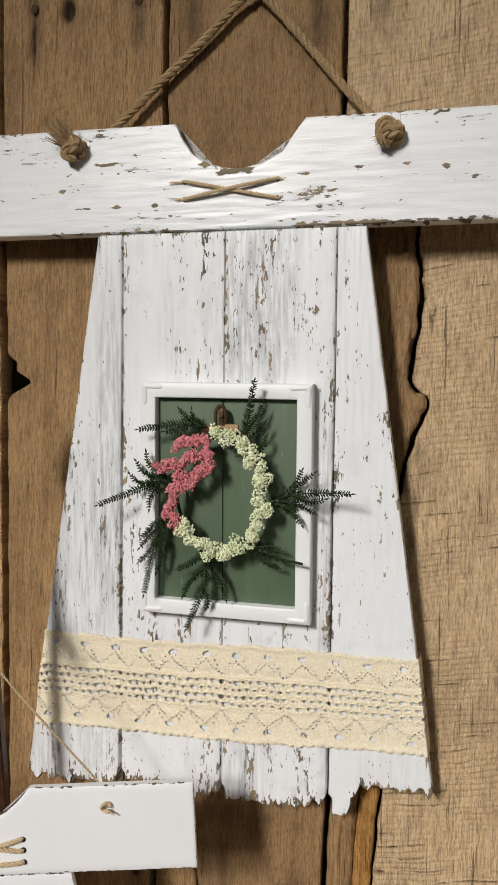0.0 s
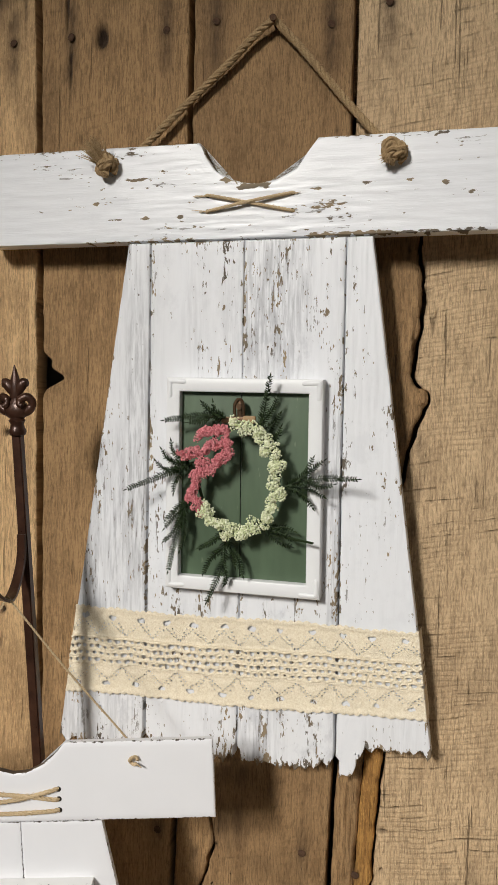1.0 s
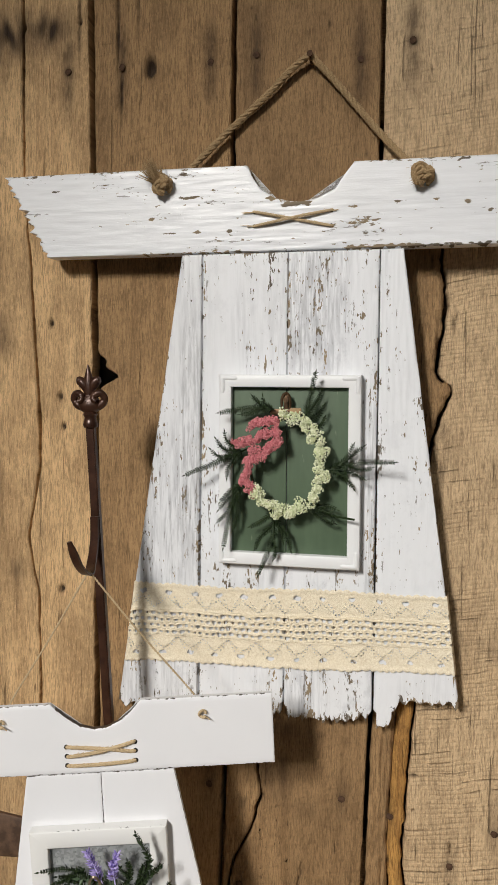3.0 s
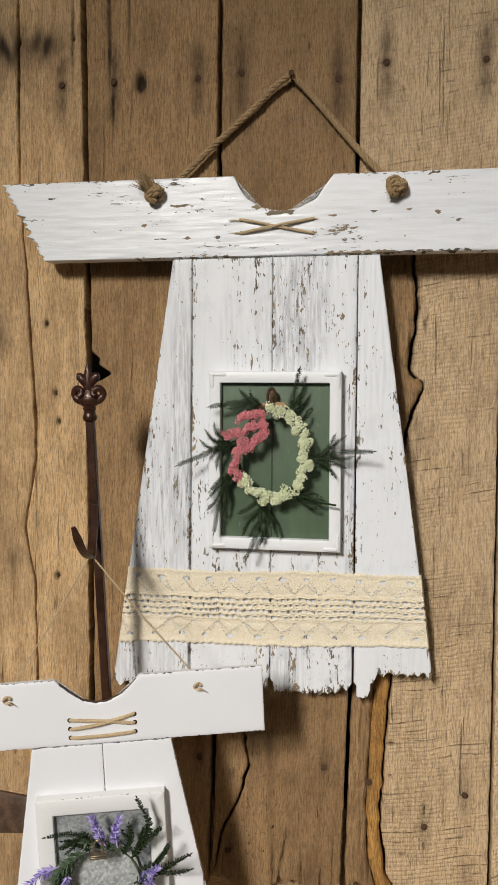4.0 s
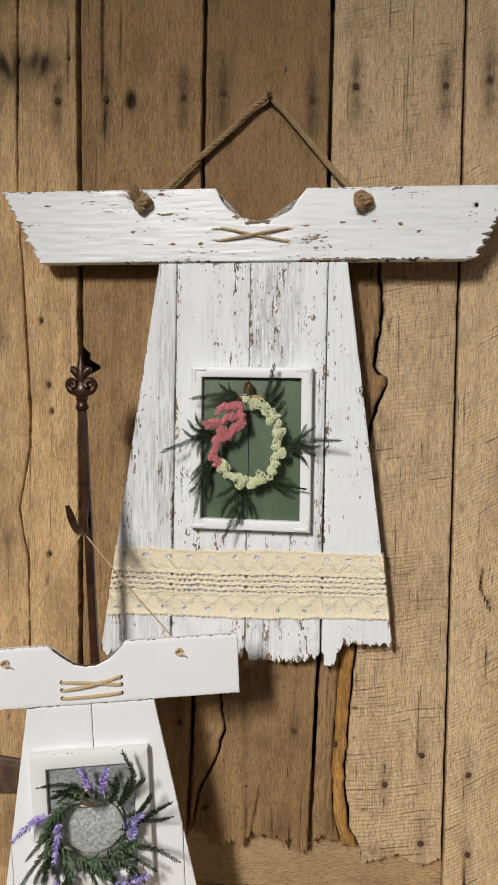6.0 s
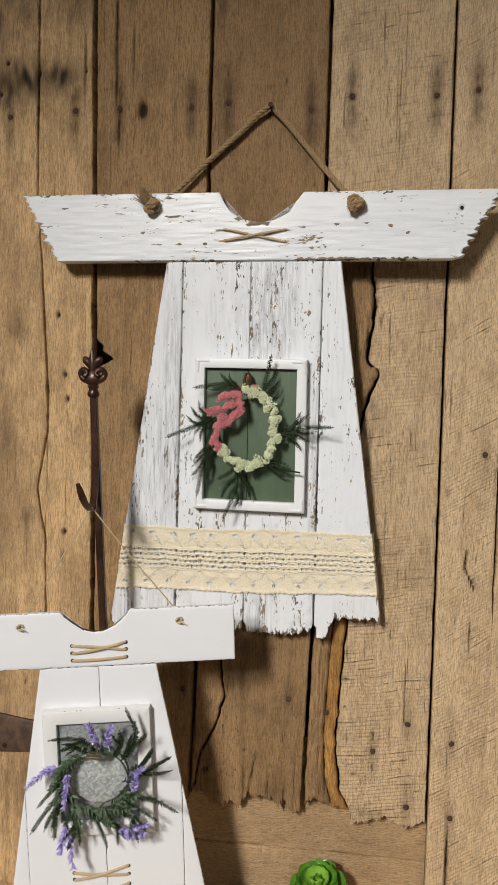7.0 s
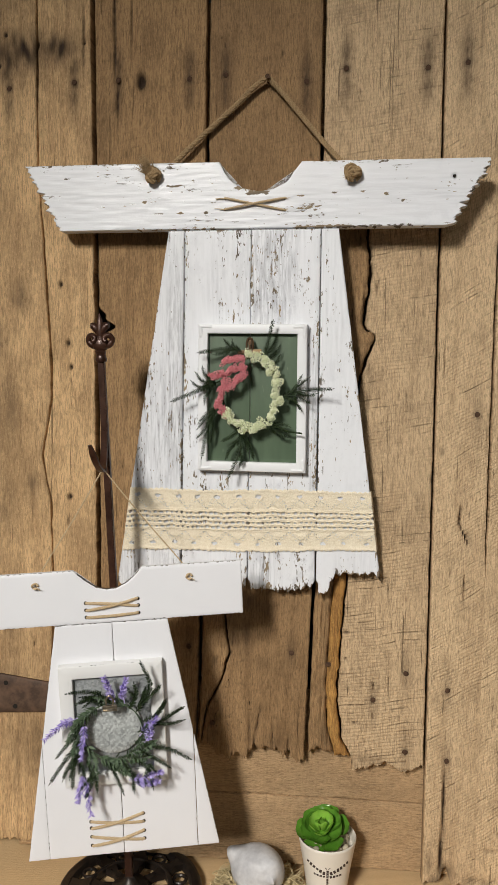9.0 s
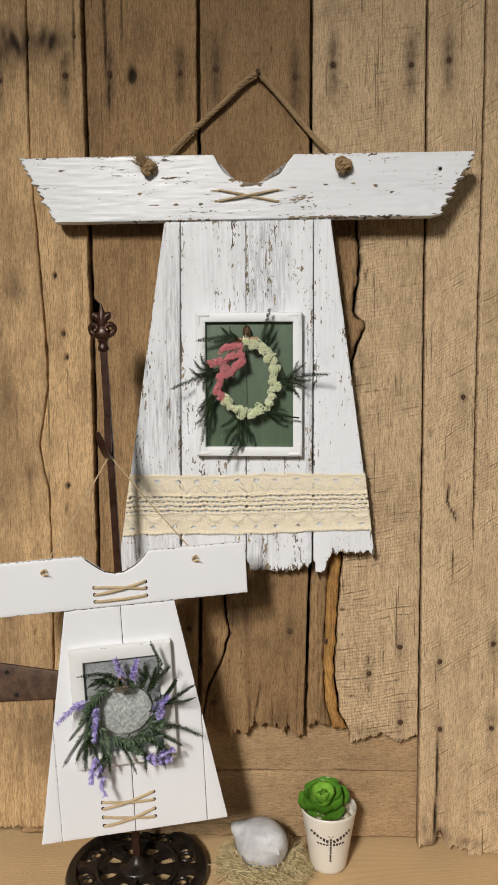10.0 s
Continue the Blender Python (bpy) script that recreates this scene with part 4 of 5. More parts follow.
def lace_band():
    """A crochet lace ribbon: eyelets along both edges, diamonds outlined by pinholes and rows of ovals between,
    each opening with a raised thread round it."""
    nx, nz = 960, 224
    S, Wg = np.meshgrid(np.linspace(0, 1, nx + 1), np.linspace(0, 1, nz + 1))
    picot = 0.0017 * np.abs(np.sin(S * math.pi * 48 + 0.8 * np.sin(S * 31))) + 0.0006 * np.sin(S * 57)
    lo = -0.4097 + 0.0091 * S + 0.0012 * np.sin(S * 9) - picot
    hi = -0.3301 + 0.0041 * S + 0.001 * np.sin(S * 11 + 1) + picot
    Z = lo + (hi - lo) * Wg
    X = (-0.171 + 0.0115 * Wg) + (0.334 - 0.0205 * Wg) * S
    rng = np.random.RandomState(4)
    # pulled and uneven stitches
    m = S * 12.0 + 0.05 * np.sin(S * 23) + 0.02 * np.sin(S * 71 + Wg * 9) + 0.012 * np.sin(S * 190 + Wg * 31)
    v = Wg + 0.006 * np.sin(S * 47 + 3 * Wg) + 0.004 * np.sin(S * 131 + 11 * Wg)
    d = np.full_like(X, 9.0)
    puff = np.zeros_like(X)

    def jitter(cells, amount):
        return 1 + amount * (rng.rand(512)[np.abs(cells.astype(int)) % 512] - 0.5)

    for flip in (False, True):
        b = 1 - v if not flip else v
        fr = m - np.floor(m)
        size = jitter(np.floor(m) + 40 * flip, 0.3)
        d = np.minimum(d, np.hypot((fr - 0.5) / (0.14 * size), (b - 0.115) / (0.030 * size)))
        for top, deep in ((0.055, 0.265), (0.17, 0.15)):
            k = (np.floor(m * 13) + 0.5) / 13
            kf = k - np.floor(k)
            zk = top + deep * np.abs(2 * kf - 1)
            r = 0.00072 * jitter(np.floor(m * 13) + 200 * flip + 77 * (top > 0.1), 0.35)
            spot = np.hypot((m - k) * 0.0278, (b - zk) * 0.078) / r
            d = np.minimum(d, np.where(((np.abs(kf - 0.5) > 0.17) | (top > 0.1)) & (b < 0.34), spot, 9))
        puff += 0.0011 * np.exp(-1.6 * (((fr - 0.5) / 0.30) ** 2 + ((b - 0.24) / 0.075) ** 2))
        puff += 0.0009 * np.exp(-((b - 0.025) / 0.03) ** 2) + 0.0006 * np.exp(-((b - 0.33) / 0.018) ** 2)
    mid = (v > 0.345) & (v < 0.655)
    row = np.floor((v - 0.345) / 0.0775)
    zr = ((v - 0.345) / 0.0775) - row - 0.5
    col = np.floor(m * 4 + 0.5 * (row % 2))
    mr = m * 4 + 0.5 * (row % 2) - col - 0.5
    size = jitter(col + 61 * row, 0.6)
    big = (((S - 0.335) / 0.06) ** 2 + ((Wg - 0.48) / 0.17) ** 2) < 1
    size = np.where(big, 1.25 * size, size)
    lattice = d
    d = np.minimum(d, np.where(mid, np.hypot(mr / (0.29 * size), (zr + 0.25 * mr * mr) / (0.27 * size)), 9))
    puff += 0.0010 * mid * np.cos(np.clip(zr, -0.5, 0.5) * 3.14 + 1.57) ** 2
    puff += 0.0009 * mid * np.exp(-((d - 1.45) / 0.4) ** 2) + 0.0003 * np.exp(-((lattice - 1.5) / 0.4) ** 2)
    knit = 0.00030 * np.sin(X * 3300 + 2.6 * np.sin(Z * 1300)) * np.sin(Z * 3900 + 2 * np.sin(X * 900)) + 0.0001 * rng.randn(nz + 1, nx + 1)
    wave = 0.0005 * np.sin(S * 17 + 2 * Wg) + 0.0004 * np.sin(S * 41) + 0.0003 * np.sin(S * 90 + 7 * Wg)
    Y = -0.0022 - 1.3 * puff + 1.2 * knit + wave * 0.6
    fold = np.clip((0.006 - np.minimum(S, 1 - S)) / 0.006, 0, 1)
    Y = Y + 0.018 * fold ** 2
    verts = np.stack([X, Y, Z], -1).reshape(-1, 3).tolist()
    keep = d[:-1, :-1] > 0.9
    faces = [(j * (nx + 1) + i, j * (nx + 1) + i + 1, (j + 1) * (nx + 1) + i + 1, (j + 1) * (nx + 1) + i) for j, i in zip(*np.nonzero(keep))]
    return raw("lace_band", verts, faces)


part("lace_band", lace_band(), LACE, gown, "cream crocheted cotton lace ribbon with eyelets")

# twine cross on the yoke
for k, (a, b) in enumerate((((-0.0338, 0.0373), (0.0395, 0.0225)), ((-0.0338, 0.0245), (0.0398, 0.0362)))):
    y = -0.0016 - 0.0022 * k
    part("twine", rope([(a[0], 0.003, a[1]), (a[0] + 0.002, -0.001, a[1]), (a[0] * 0.5 + b[0] * 0.5, y, a[1] * 0.5 + b[1] * 0.5), (b[0] - 0.002, -0.001, b[1]), (b[0], 0.003, b[1])], 0.0014, 0.008, 3, 0.001, 30, random.Random(40 + k)), TWINE, gown)
    rng = random.Random(70 + k)
    for p, sgn in ((a, -1), (b, 1)):
        frays = []
        for _ in range(6 if sgn < 0 else 3):
            ln = rng.uniform(0.004, 0.014 if sgn < 0 else 0.007)
            frays.append(tube([(p[0], -0.0002, p[1]), (p[0] + sgn * ln, -0.0006 - rng.uniform(0, 0.0006), p[1] + rng.uniform(-0.0012, 0.0012))], 0.00028, 4))
        part("frayed_end", joined("frayed_end", frays), TWINE, gown)
    for p in (a, b):
        part("lacing_hole", joined("lacing_hole", [tube([(0, 0, 0), (0, 0.0008, 0)], 0.0017, 10)]), HOLE_SHADE, gown, at=pose(p[0], -0.0001, p[1]))


def rope_knot(seed, r=0.0036):
    rng = random.Random(seed)
    loops = []
    for k in range(3):
        ang = k * 1.05 + rng.uniform(-0.2, 0.2)
        pts = []
        for i in range(13):
            t = 2 * math.pi * i / 12 * 0.92
            p = Vector((0.0065 * math.cos(t), -0.005 + 0.004 * math.sin(t * 2 + k), 0.0068 * math.sin(t)))
            pts.append(Matrix.Rotation(ang, 3, "Y") @ Matrix.Rotation(0.7 * k - 0.6, 3, "X") @ p)
        loops.append(rope(pts, r, 0.02, 3, 0.0016, 24, rng))
    return loops


def fray(direction, count, length, seed, spread=0.35):
    rng = random.Random(seed)
    out = []
    for _ in range(count):
        d = (Vector(direction).normalized() + Vector((rng.gauss(0, spread), rng.gauss(0, spread * 0.6), rng.gauss(0, spread)))).normalized()
        p = Vector((rng.uniform(-0.002, 0.002), -0.004 + rng.uniform(-0.002, 0.002), rng.uniform(-0.002, 0.002)))
        ln = length * rng.uniform(0.6, 1.1)
        bend = Vector((rng.gauss(0, 1), rng.gauss(0, 1), rng.gauss(0, 1))) * ln * 0.12
        out.append(tube([p, p + d * ln * 0.5 + bend * 0.5, p + d * ln + bend], [0.00055, 0.0005, 0.00018], 4))
    return joined("frayed_end", out)


for n, (kx, kz, direction, length) in enumerate(((-0.1235, 0.0655, (-0.75, -0.4, 0.8), 0.026), (0.1235, 0.0625, (-0.75, -0.5, -0.6), 0.011))):
    knot = part("rope_knot", rope_knot(80 + n)[0], JUTE, gown, "knotted brown jute rope end", at=pose(kx, -0.002, kz))
    for loop in rope_knot(80 + n)[1:]:
        part("rope_loop", loop, JUTE, knot)
    part("frayed_end", fray(direction, 110, length, 90 + n, 0.24), JUTE, knot)
G_INV = GOWN.inverted()


def gown_point(u, y, v):
    return G_INV @ (DOOR @ Vector((u, y, v)))


apex = (0.0140, -0.0125, 1.0575)
part("hanging_rope", rope([(-0.1235, 0.003, 0.065), (-0.119, 0.019, 0.072), gown_point(-0.103, -0.014, 0.953), gown_point(-0.079, -0.011, 0.977), gown_point(-0.055, -0.009, 0.999), gown_point(-0.027, -0.009, 1.0235), gown_point(-0.004, -0.010, 1.0455), gown_point(*apex)], 0.0035, 0.021, 3, None, 90, random.Random(50)), JUTE, gown, "brown twisted jute rope")
part("hanging_rope", rope([gown_point(*apex), gown_point(0.037, -0.010, 1.0335), gown_point(0.062, -0.0095, 1.004), gown_point(0.084, -0.011, 0.9775), gown_point(0.101, -0.018, 0.957), (0.119, 0.019, 0.072), (0.1235, 0.003, 0.0625)], 0.0035, 0.021, 3, None, 90, random.Random(51)), JUTE, gown, "brown twisted jute rope")
part("nail", joined("nail", [tube([(0, 0.012, 0), (0, -0.0135, 0)], 0.0018, 9), tube([(0, -0.0135, 0), (0, -0.0148, 0)], 0.003, 11)]), NAIL, door, at=pose(0.0145, -0.005, 1.0555))


def rail(p, q, width, depth, material, parent, back=0.0, mitre=True):
    """A frame rail with mitred ends from p to q (its outer edge), the opening on its left hand."""
    p, q = Vector((p[0], 0, p[1])), Vector((q[0], 0, q[1]))
    d = (q - p).normalized()
    inw = Vector((-d.z, 0, d.x))
    profile = [(0.0, back), (0.0, -depth + 0.0010), (0.0003, -depth + 0.0003), (0.0010, -depth), (width - 0.0010, -depth), (width - 0.0003, -depth + 0.0003), (width, -depth + 0.0010), (width, back)]
    verts, faces = [], []
    steps = 12
    ln = (q - p).length
    for i in range(steps + 1):
        for a, y in profile:
            s0 = a + (ln - 2 * a) * i / steps
            verts.append(p + d * s0 + inw * a + Vector((0, y + 0.0001 * noise.noise((s0 * 90, a * 300, ln)), 0)))
    n = len(profile)
    for i in range(steps):
        for j in range(n - 1):
            faces.append((i * n + j, i * n + j + 1, (i + 1) * n + j + 1, (i + 1) * n + j))
    faces.append(tuple(range(n - 1, -1, -1)))
    faces.append(tuple(steps * n + j for j in range(n)))
    data = raw("rail", verts, faces)
    wear = []
    for i in range(steps + 1):
        for a, y in profile:
            wear.append((0.0 if material == FRAME_WHITE else 0.7) if (a < 0.001 and y < back) or a > width - 0.001 else 0.0)
    float_layer(data, "wear", wear)
    return part("rail", data, material, parent)


def swell(points, radii, sides=10, squash=0.6):
    v, f = tube(points, list(radii), sides)
    return [Vector((p[0], p[1] * squash, p[2])) for p in v], f


def corner_mould(at, sx, sz, depth, parent):
    """A raised rounded L on a frame corner."""
    arm = 0.0145
    pts = [(sx * 0.0032, -depth + 0.0014, sz * (0.0032 + arm)), (sx * 0.0030, -depth + 0.0013, sz * 0.006), (sx * 0.0034, -depth + 0.0013, sz * 0.0036), (sx * 0.006, -depth + 0.0013, sz * 0.0031), (sx * (0.0032 + arm), -depth + 0.0014, sz * 0.0034)]
    return part("corner_moulding", joined("corner_moulding", [swell(smooth_path(pts, 6), [0.0018] + [0.0026] * 23 + [0.0018], 10, 1.0)]), FRAME_WHITE, parent, at=pose(at[0], 0, at[1]))


picture = part("picture_frame", box((0.108, 0.002, 0.158), (0.0005, -0.0015, -0.2095)), FRAME_WHITE, gown, "white moulded frame with a sage green panel")
o = [(-0.0665, -0.3015), (0.0705, -0.3025), (0.0705, -0.1178), (-0.0655, -0.1172)]
for k in range(4):
    rail(o[k], o[(k + 1) % 4], 0.0119, 0.0135, FRAME_WHITE, picture)
for at, sx, sz in ((o[0], 1, 1), (o[1], -1, 1), (o[2], -1, -1), (o[3], 1, -1)):
    corner_mould(at, sx, sz, 0.0135, picture)
for x0, x1 in ((-0.0555, -0.0012), (-0.0004, 0.0595)):
    part("green_board", box((x1 - x0, 0.003, 0.164), ((x0 + x1) / 2, -0.0042, -0.2095), 0.0005), GREEN, picture, "sage green painted board")

# wreath of pink and cream dried flowers
wreath = part("wreath", joined("wreath", [tube([(0.001 + 0.035 * math.cos(a), -0.020, -0.2015 + 0.0425 * math.sin(a)) for a in [2 * math.pi * i / 40 for i in range(41)]], 0.0014, 6)]), NEEDLE, gown, "small wreath of pink and cream dried flowers and evergreen")
cream_path = [(0.004, -0.1535), (0.011, -0.157), (0.0195, -0.160), (0.0245, -0.1685), (0.029, -0.176), (0.0335, -0.1835), (0.0365, -0.1925), (0.0355, -0.2015), (0.036, -0.2105), (0.0335, -0.219), (0.031, -0.2275), (0.0255, -0.2345), (0.0185, -0.240), (0.011, -0.243), (0.0035, -0.2455), (-0.0045, -0.2445), (-0.012, -0.2415), (-0.0185, -0.236), (-0.0225, -0.2295), (-0.0255, -0.2265)]
for k, (x, z) in enumerate(cream_path):
    part("flower_head", bunch((x, -0.0265, z), (0.0084, 0.008, 0.0084), 190, 200 + k, 0.00078), CREAM, wreath, "cream dried flower head")
PINK_STRANDS = (((-0.0065, -0.160), (-0.018, -0.1605), (-0.030, -0.1655)), ((-0.0045, -0.1705), (-0.018, -0.173), (-0.031, -0.1785), (-0.0445, -0.1825)),
                ((-0.0045, -0.178), (-0.0125, -0.186), (-0.0225, -0.1955)), ((-0.0275, -0.190), (-0.0345, -0.202), (-0.0365, -0.215), (-0.032, -0.2275)))
for k, strand in enumerate(PINK_STRANDS):
    line = smooth_path([(x, 0, z) for x, z in strand], 3)
    for i, p in enumerate(line):
        part("flower_head", bunch((p.x, -0.0275 - 0.002 * (k < 3), p.z), (0.0056, 0.0058, 0.0056) if k < 3 else (0.0066, 0.0066, 0.0066), 110, 300 + 20 * k + i, 0.00078), PINK, wreath, "pink dried flower head")


def P(x, z, y=-0.022):
    return (x, y, z)


SPRAYS = [
    ([P(0.018, -0.163), P(0.0235, -0.142), P(0.0295, -0.1165, -0.03)], [[P(0.020, -0.155), P(0.030, -0.143), P(0.034, -0.133)], [P(0.019, -0.16), P(0.031, -0.155), P(0.036, -0.147)], [P(0.022, -0.165), P(0.033, -0.166), P(0.037, -0.158)]], 0.1),
    ([P(-0.010, -0.150), P(-0.03, -0.149), P(-0.0606, -0.1532, -0.03)], [[P(-0.018, -0.1495), P(-0.026, -0.144), P(-0.030, -0.139)], [P(-0.024, -0.149), P(-0.033, -0.154), P(-0.042, -0.155)], [P(-0.012, -0.15), P(-0.02, -0.144), P(-0.021, -0.139)]], 0.05),
    ([P(-0.036, -0.188), P(-0.0585, -0.198), P(-0.0938, -0.2128, -0.032)], [[P(-0.045, -0.191), P(-0.060, -0.188), P(-0.066, -0.180)], [P(-0.042, -0.19), P(-0.056, -0.181), P(-0.058, -0.173)], [P(-0.05, -0.195), P(-0.064, -0.196), P(-0.071, -0.190)], [P(-0.048, -0.196), P(-0.055, -0.207), P(-0.056, -0.215)]], 0.1),
    ([P(-0.036, -0.214), P(-0.051, -0.243), P(-0.0577, -0.2815, -0.03)], [[P(-0.042, -0.225), P(-0.055, -0.236), P(-0.0635, -0.2465)], [P(-0.046, -0.23), P(-0.056, -0.25), P(-0.064, -0.258)], [P(-0.04, -0.222), P(-0.052, -0.228), P(-0.062, -0.239)], [P(-0.046, -0.237), P(-0.047, -0.255), P(-0.05, -0.265)]], 0.05),
    ([P(-0.012, -0.240), P(-0.0105, -0.270), P(-0.0235, -0.3065, -0.028)], [[P(-0.013, -0.25), P(-0.0235, -0.258), P(-0.032, -0.262)], [P(-0.012, -0.252), P(0.001, -0.268), P(0.006, -0.283)], [P(-0.012, -0.262), P(-0.023, -0.272), P(-0.028, -0.283)], [P(-0.011, -0.25), P(-0.004, -0.262), P(-0.001, -0.275)], [P(-0.012, -0.275), P(-0.008, -0.286), P(-0.01, -0.292)]], 0.05),
    ([P(0.036, -0.208), P(0.067, -0.199), P(0.1018, -0.1962, -0.034)], [[P(0.045, -0.207), P(0.058, -0.195), P(0.064, -0.183)], [P(0.05, -0.204), P(0.063, -0.192), P(0.073, -0.184)], [P(0.044, -0.207), P(0.056, -0.212), P(0.064, -0.222)], [P(0.05, -0.206), P(0.063, -0.208), P(0.073, -0.213)], [P(0.06, -0.202), P(0.072, -0.205), P(0.081, -0.203)]], 0.1),
    ([P(0.020, -0.240), P(0.040, -0.246), P(0.048, -0.250)], [[P(0.026, -0.243), P(0.037, -0.253), P(0.046, -0.256)], [P(0.03, -0.242), P(0.041, -0.240), P(0.049, -0.243)]], 0.05),
]
for k, (line, side, bare) in enumerate(SPRAYS):
    part("sprig", sprig(line, 400 + k, 0.0056, 0.0021, 0.00085, bare, side, 0.0009), NEEDLE, wreath, "dark green evergreen sprig")
part("stem", joined("stem", [tube([P(0.044, -0.249), P(0.0665, -0.2515, -0.026)], 0.0011, 6)]), NEEDLE, wreath)
clip = part("clip", joined("clip", [tube(smooth_path([(-0.0035, -0.015, -0.153), (-0.004, -0.016, -0.142), (-0.0025, -0.016, -0.1365), (0, -0.016, -0.135), (0.0025, -0.016, -0.1365), (0.004, -0.016, -0.142), (0.0035, -0.015, -0.153)], 5), 0.0014, 7),
                                    tube([(0, -0.013, -0.141), (0, -0.0175, -0.141)], 0.0026, 12)]), BRASS, wreath, "aged brown metal clip")
part("jaw", box((0.024, 0.005, 0.0055), (-0.003, -0.0165, -0.1525), 0.0015), BRASS, clip)
part("tab", box((0.011, 0.005, 0.0065), (0.0095, -0.018, -0.1518), 0.0018), WOOD_PEG, clip)
part("arm", box((0.0042, 0.003, 0.016), (0, -0.0135, -0.144), 0.001), BRASS, clip)

# ---- the small smooth gown on the iron stand ----
SMALL = DOOR @ pose(-0.1, -0.127, 0.35, 2.6, 0, 11.3) @ pose(-0.0515, 0, 0.0374, 0, -3.3, 0)
small = thing("small_gown_hanging", SMALL, "small smooth white wooden gown with a lavender wreath", "wall decoration", "wooden gowns")
ST = 0.0055
snotch = curve_of([(0.0638, -0.2), (0.0638, -0.0405), (0.060, -0.0375), (0.0515, -0.0285), (0.043, -0.0165), (0.0395, -0.0045), (0.0405, 0.0075), (0.0455, 0.0185), (0.053, 0.0285), (0.0595, 0.0345), (0.0638, 0.0385), (0.0638, 0.2)])
part("yoke_board", board("yoke_board", flat(-0.154), flat(0.1545), flat(0.0003), snotch, 0.0, ST, (0.0017, 0.0022), 0.0001, 0.0007, 0.0001, (), 31.0, 0.0024, along_x=True), WHITE_SMOOTH, small)
SL = curve_of([(-0.0655, 0.0), (-0.1145, -0.2875)])
SR = curve_of([(0.0645, 0.0), (0.1135, -0.2875)])
sj = [curve_of([(-0.09, 0.0), (-0.0895, -0.29)]), curve_of([(0.0, 0.0), (-0.0012, -0.29)]), curve_of([(0.0895, 0.0), (0.0875, -0.29)])]
cut = lambda curve, other, d, pick: (lambda v: pick(curve(v) + d, other(v)))
for n, (left, right, top) in enumerate(((SL, gap(sj[0], -0.0001), -0.146), (cut(sj[0], SL, 0.0001, max), gap(sj[1], -0.00035), 0.0), (gap(sj[1], 0.00035), cut(sj[2], SR, -0.0003, min), 0.0), (gap(sj[2], 0.0003), SR, -0.147))):
    part("body_board", board("body_board", left, right, flat(-0.2865), flat(top - 0.0004), 0.0003 * (n % 2), ST, (0.0024, 0.003), 0.0001, 0.0004, 0.0001, (), 32.0 + n, 0.0012), WHITE_SMOOTH, small, "smooth white painted board with rubbed edges")
part("batten", box((0.16, 0.006, 0.02), (0, ST + 0.0032, -0.22), 0.001), WOOD_LEDGE, small)


def lacing(rows, x0, x1, seed):
    for k, (za, zb) in enumerate(rows):
        y = -0.0022 - 0.0012 * (k % 2)
        rng = random.Random(seed + k)
        part("twine", rope([(x0, 0.002, za), (x0 + 0.002, -0.0012, za), ((x0 + x1) / 2, y, (za + zb) / 2 + rng.uniform(-0.0012, 0.0012)), (x1 - 0.002, -0.0012, zb), (x1, 0.002, zb)], 0.0017, 0.011, 3, 0.0012, 40, rng), TWINE, small)
        for x, z in ((x0, za), (x1, zb)):
            part("lacing_hole", joined("lacing_hole", [tube([(0, 0, 0), (0, 0.0006, 0)], 0.0022, 10)]), HOLE_SHADE, small, at=pose(x + (0.0012 if x == x1 else -0.0012), -0.0003, z))


lacing([(0.0250, 0.0185), (0.0165, 0.0265), (0.0080, 0.0095)], -0.0275, 0.0305, 600)
lacing([(-0.2435, -0.2485), (-0.2515, -0.2385), (-0.2625, -0.2705), (-0.2735, -0.2605)], -0.0375, 0.0225, 620)
for sx in (-0.0845, 0.0925):
    knot = part("string_knot", joined("string_knot", [tube(smooth_path([(0.003 * math.cos(t), -0.0022 + 0.0012 * math.sin(2 * t), 0.003 * math.sin(t)) for t in [0.45 * i for i in range(14)]], 4), 0.0013, 6)]), TWINE, small, at=pose(sx, -0.0008, 0.0495))
    part("frayed_end", joined("frayed_end", [tube([(0.001, -0.003, -0.001), (0.0045 + 0.001 * i, -0.005, -0.0025 - 0.0009 * i)], 0.0005, 5) for i in range(3)]), TWINE, knot)
S_INV = SMALL.inverted()
HOOK = Vector((-0.1585, -0.1075, 1.327))
hk = S_INV @ HOOK
for sx in (-0.0845, 0.0925):
    part("string", rope([(sx, 0.002, 0.0495), (sx * 0.97, ST + 0.003, 0.0535), (sx * 0.9, ST + 0.002, 0.0665), hk.lerp(Vector((sx * 0.9, ST, 0.0665)), 0.5) + Vector((0, 0, -0.0015)), hk], 0.0010, 0.006, 2, 0.0016, 20, random.Random(660)), TWINE, small, "thin tan twine")
spic = part("picture_frame", box((0.10, 0.0015, 0.122), (-0.004, -0.001, -0.1195)), FRAME_WORN, small, "rubbed white frame with a galvanised panel")
so = [(-0.064, -0.1935), (0.056, -0.1935), (0.056, -0.0465), (-0.064, -0.0465)]
for k in range(4):
    rail(so[k], so[(k + 1) % 4], 0.0155, 0.0105, FRAME_WORN, spic)
part("metal_panel", box((0.094, 0.0015, 0.120), (-0.004, -0.0035, -0.12), 0.0003), GALV, spic, "dull grey galvanised sheet")


def sp(x, z, y=-0.026):
    dx, dz = x + 0.0515, z - 0.0374
    return (0.9983 * dx + 0.0576 * dz, y, -0.0576 * dx + 0.9983 * dz)


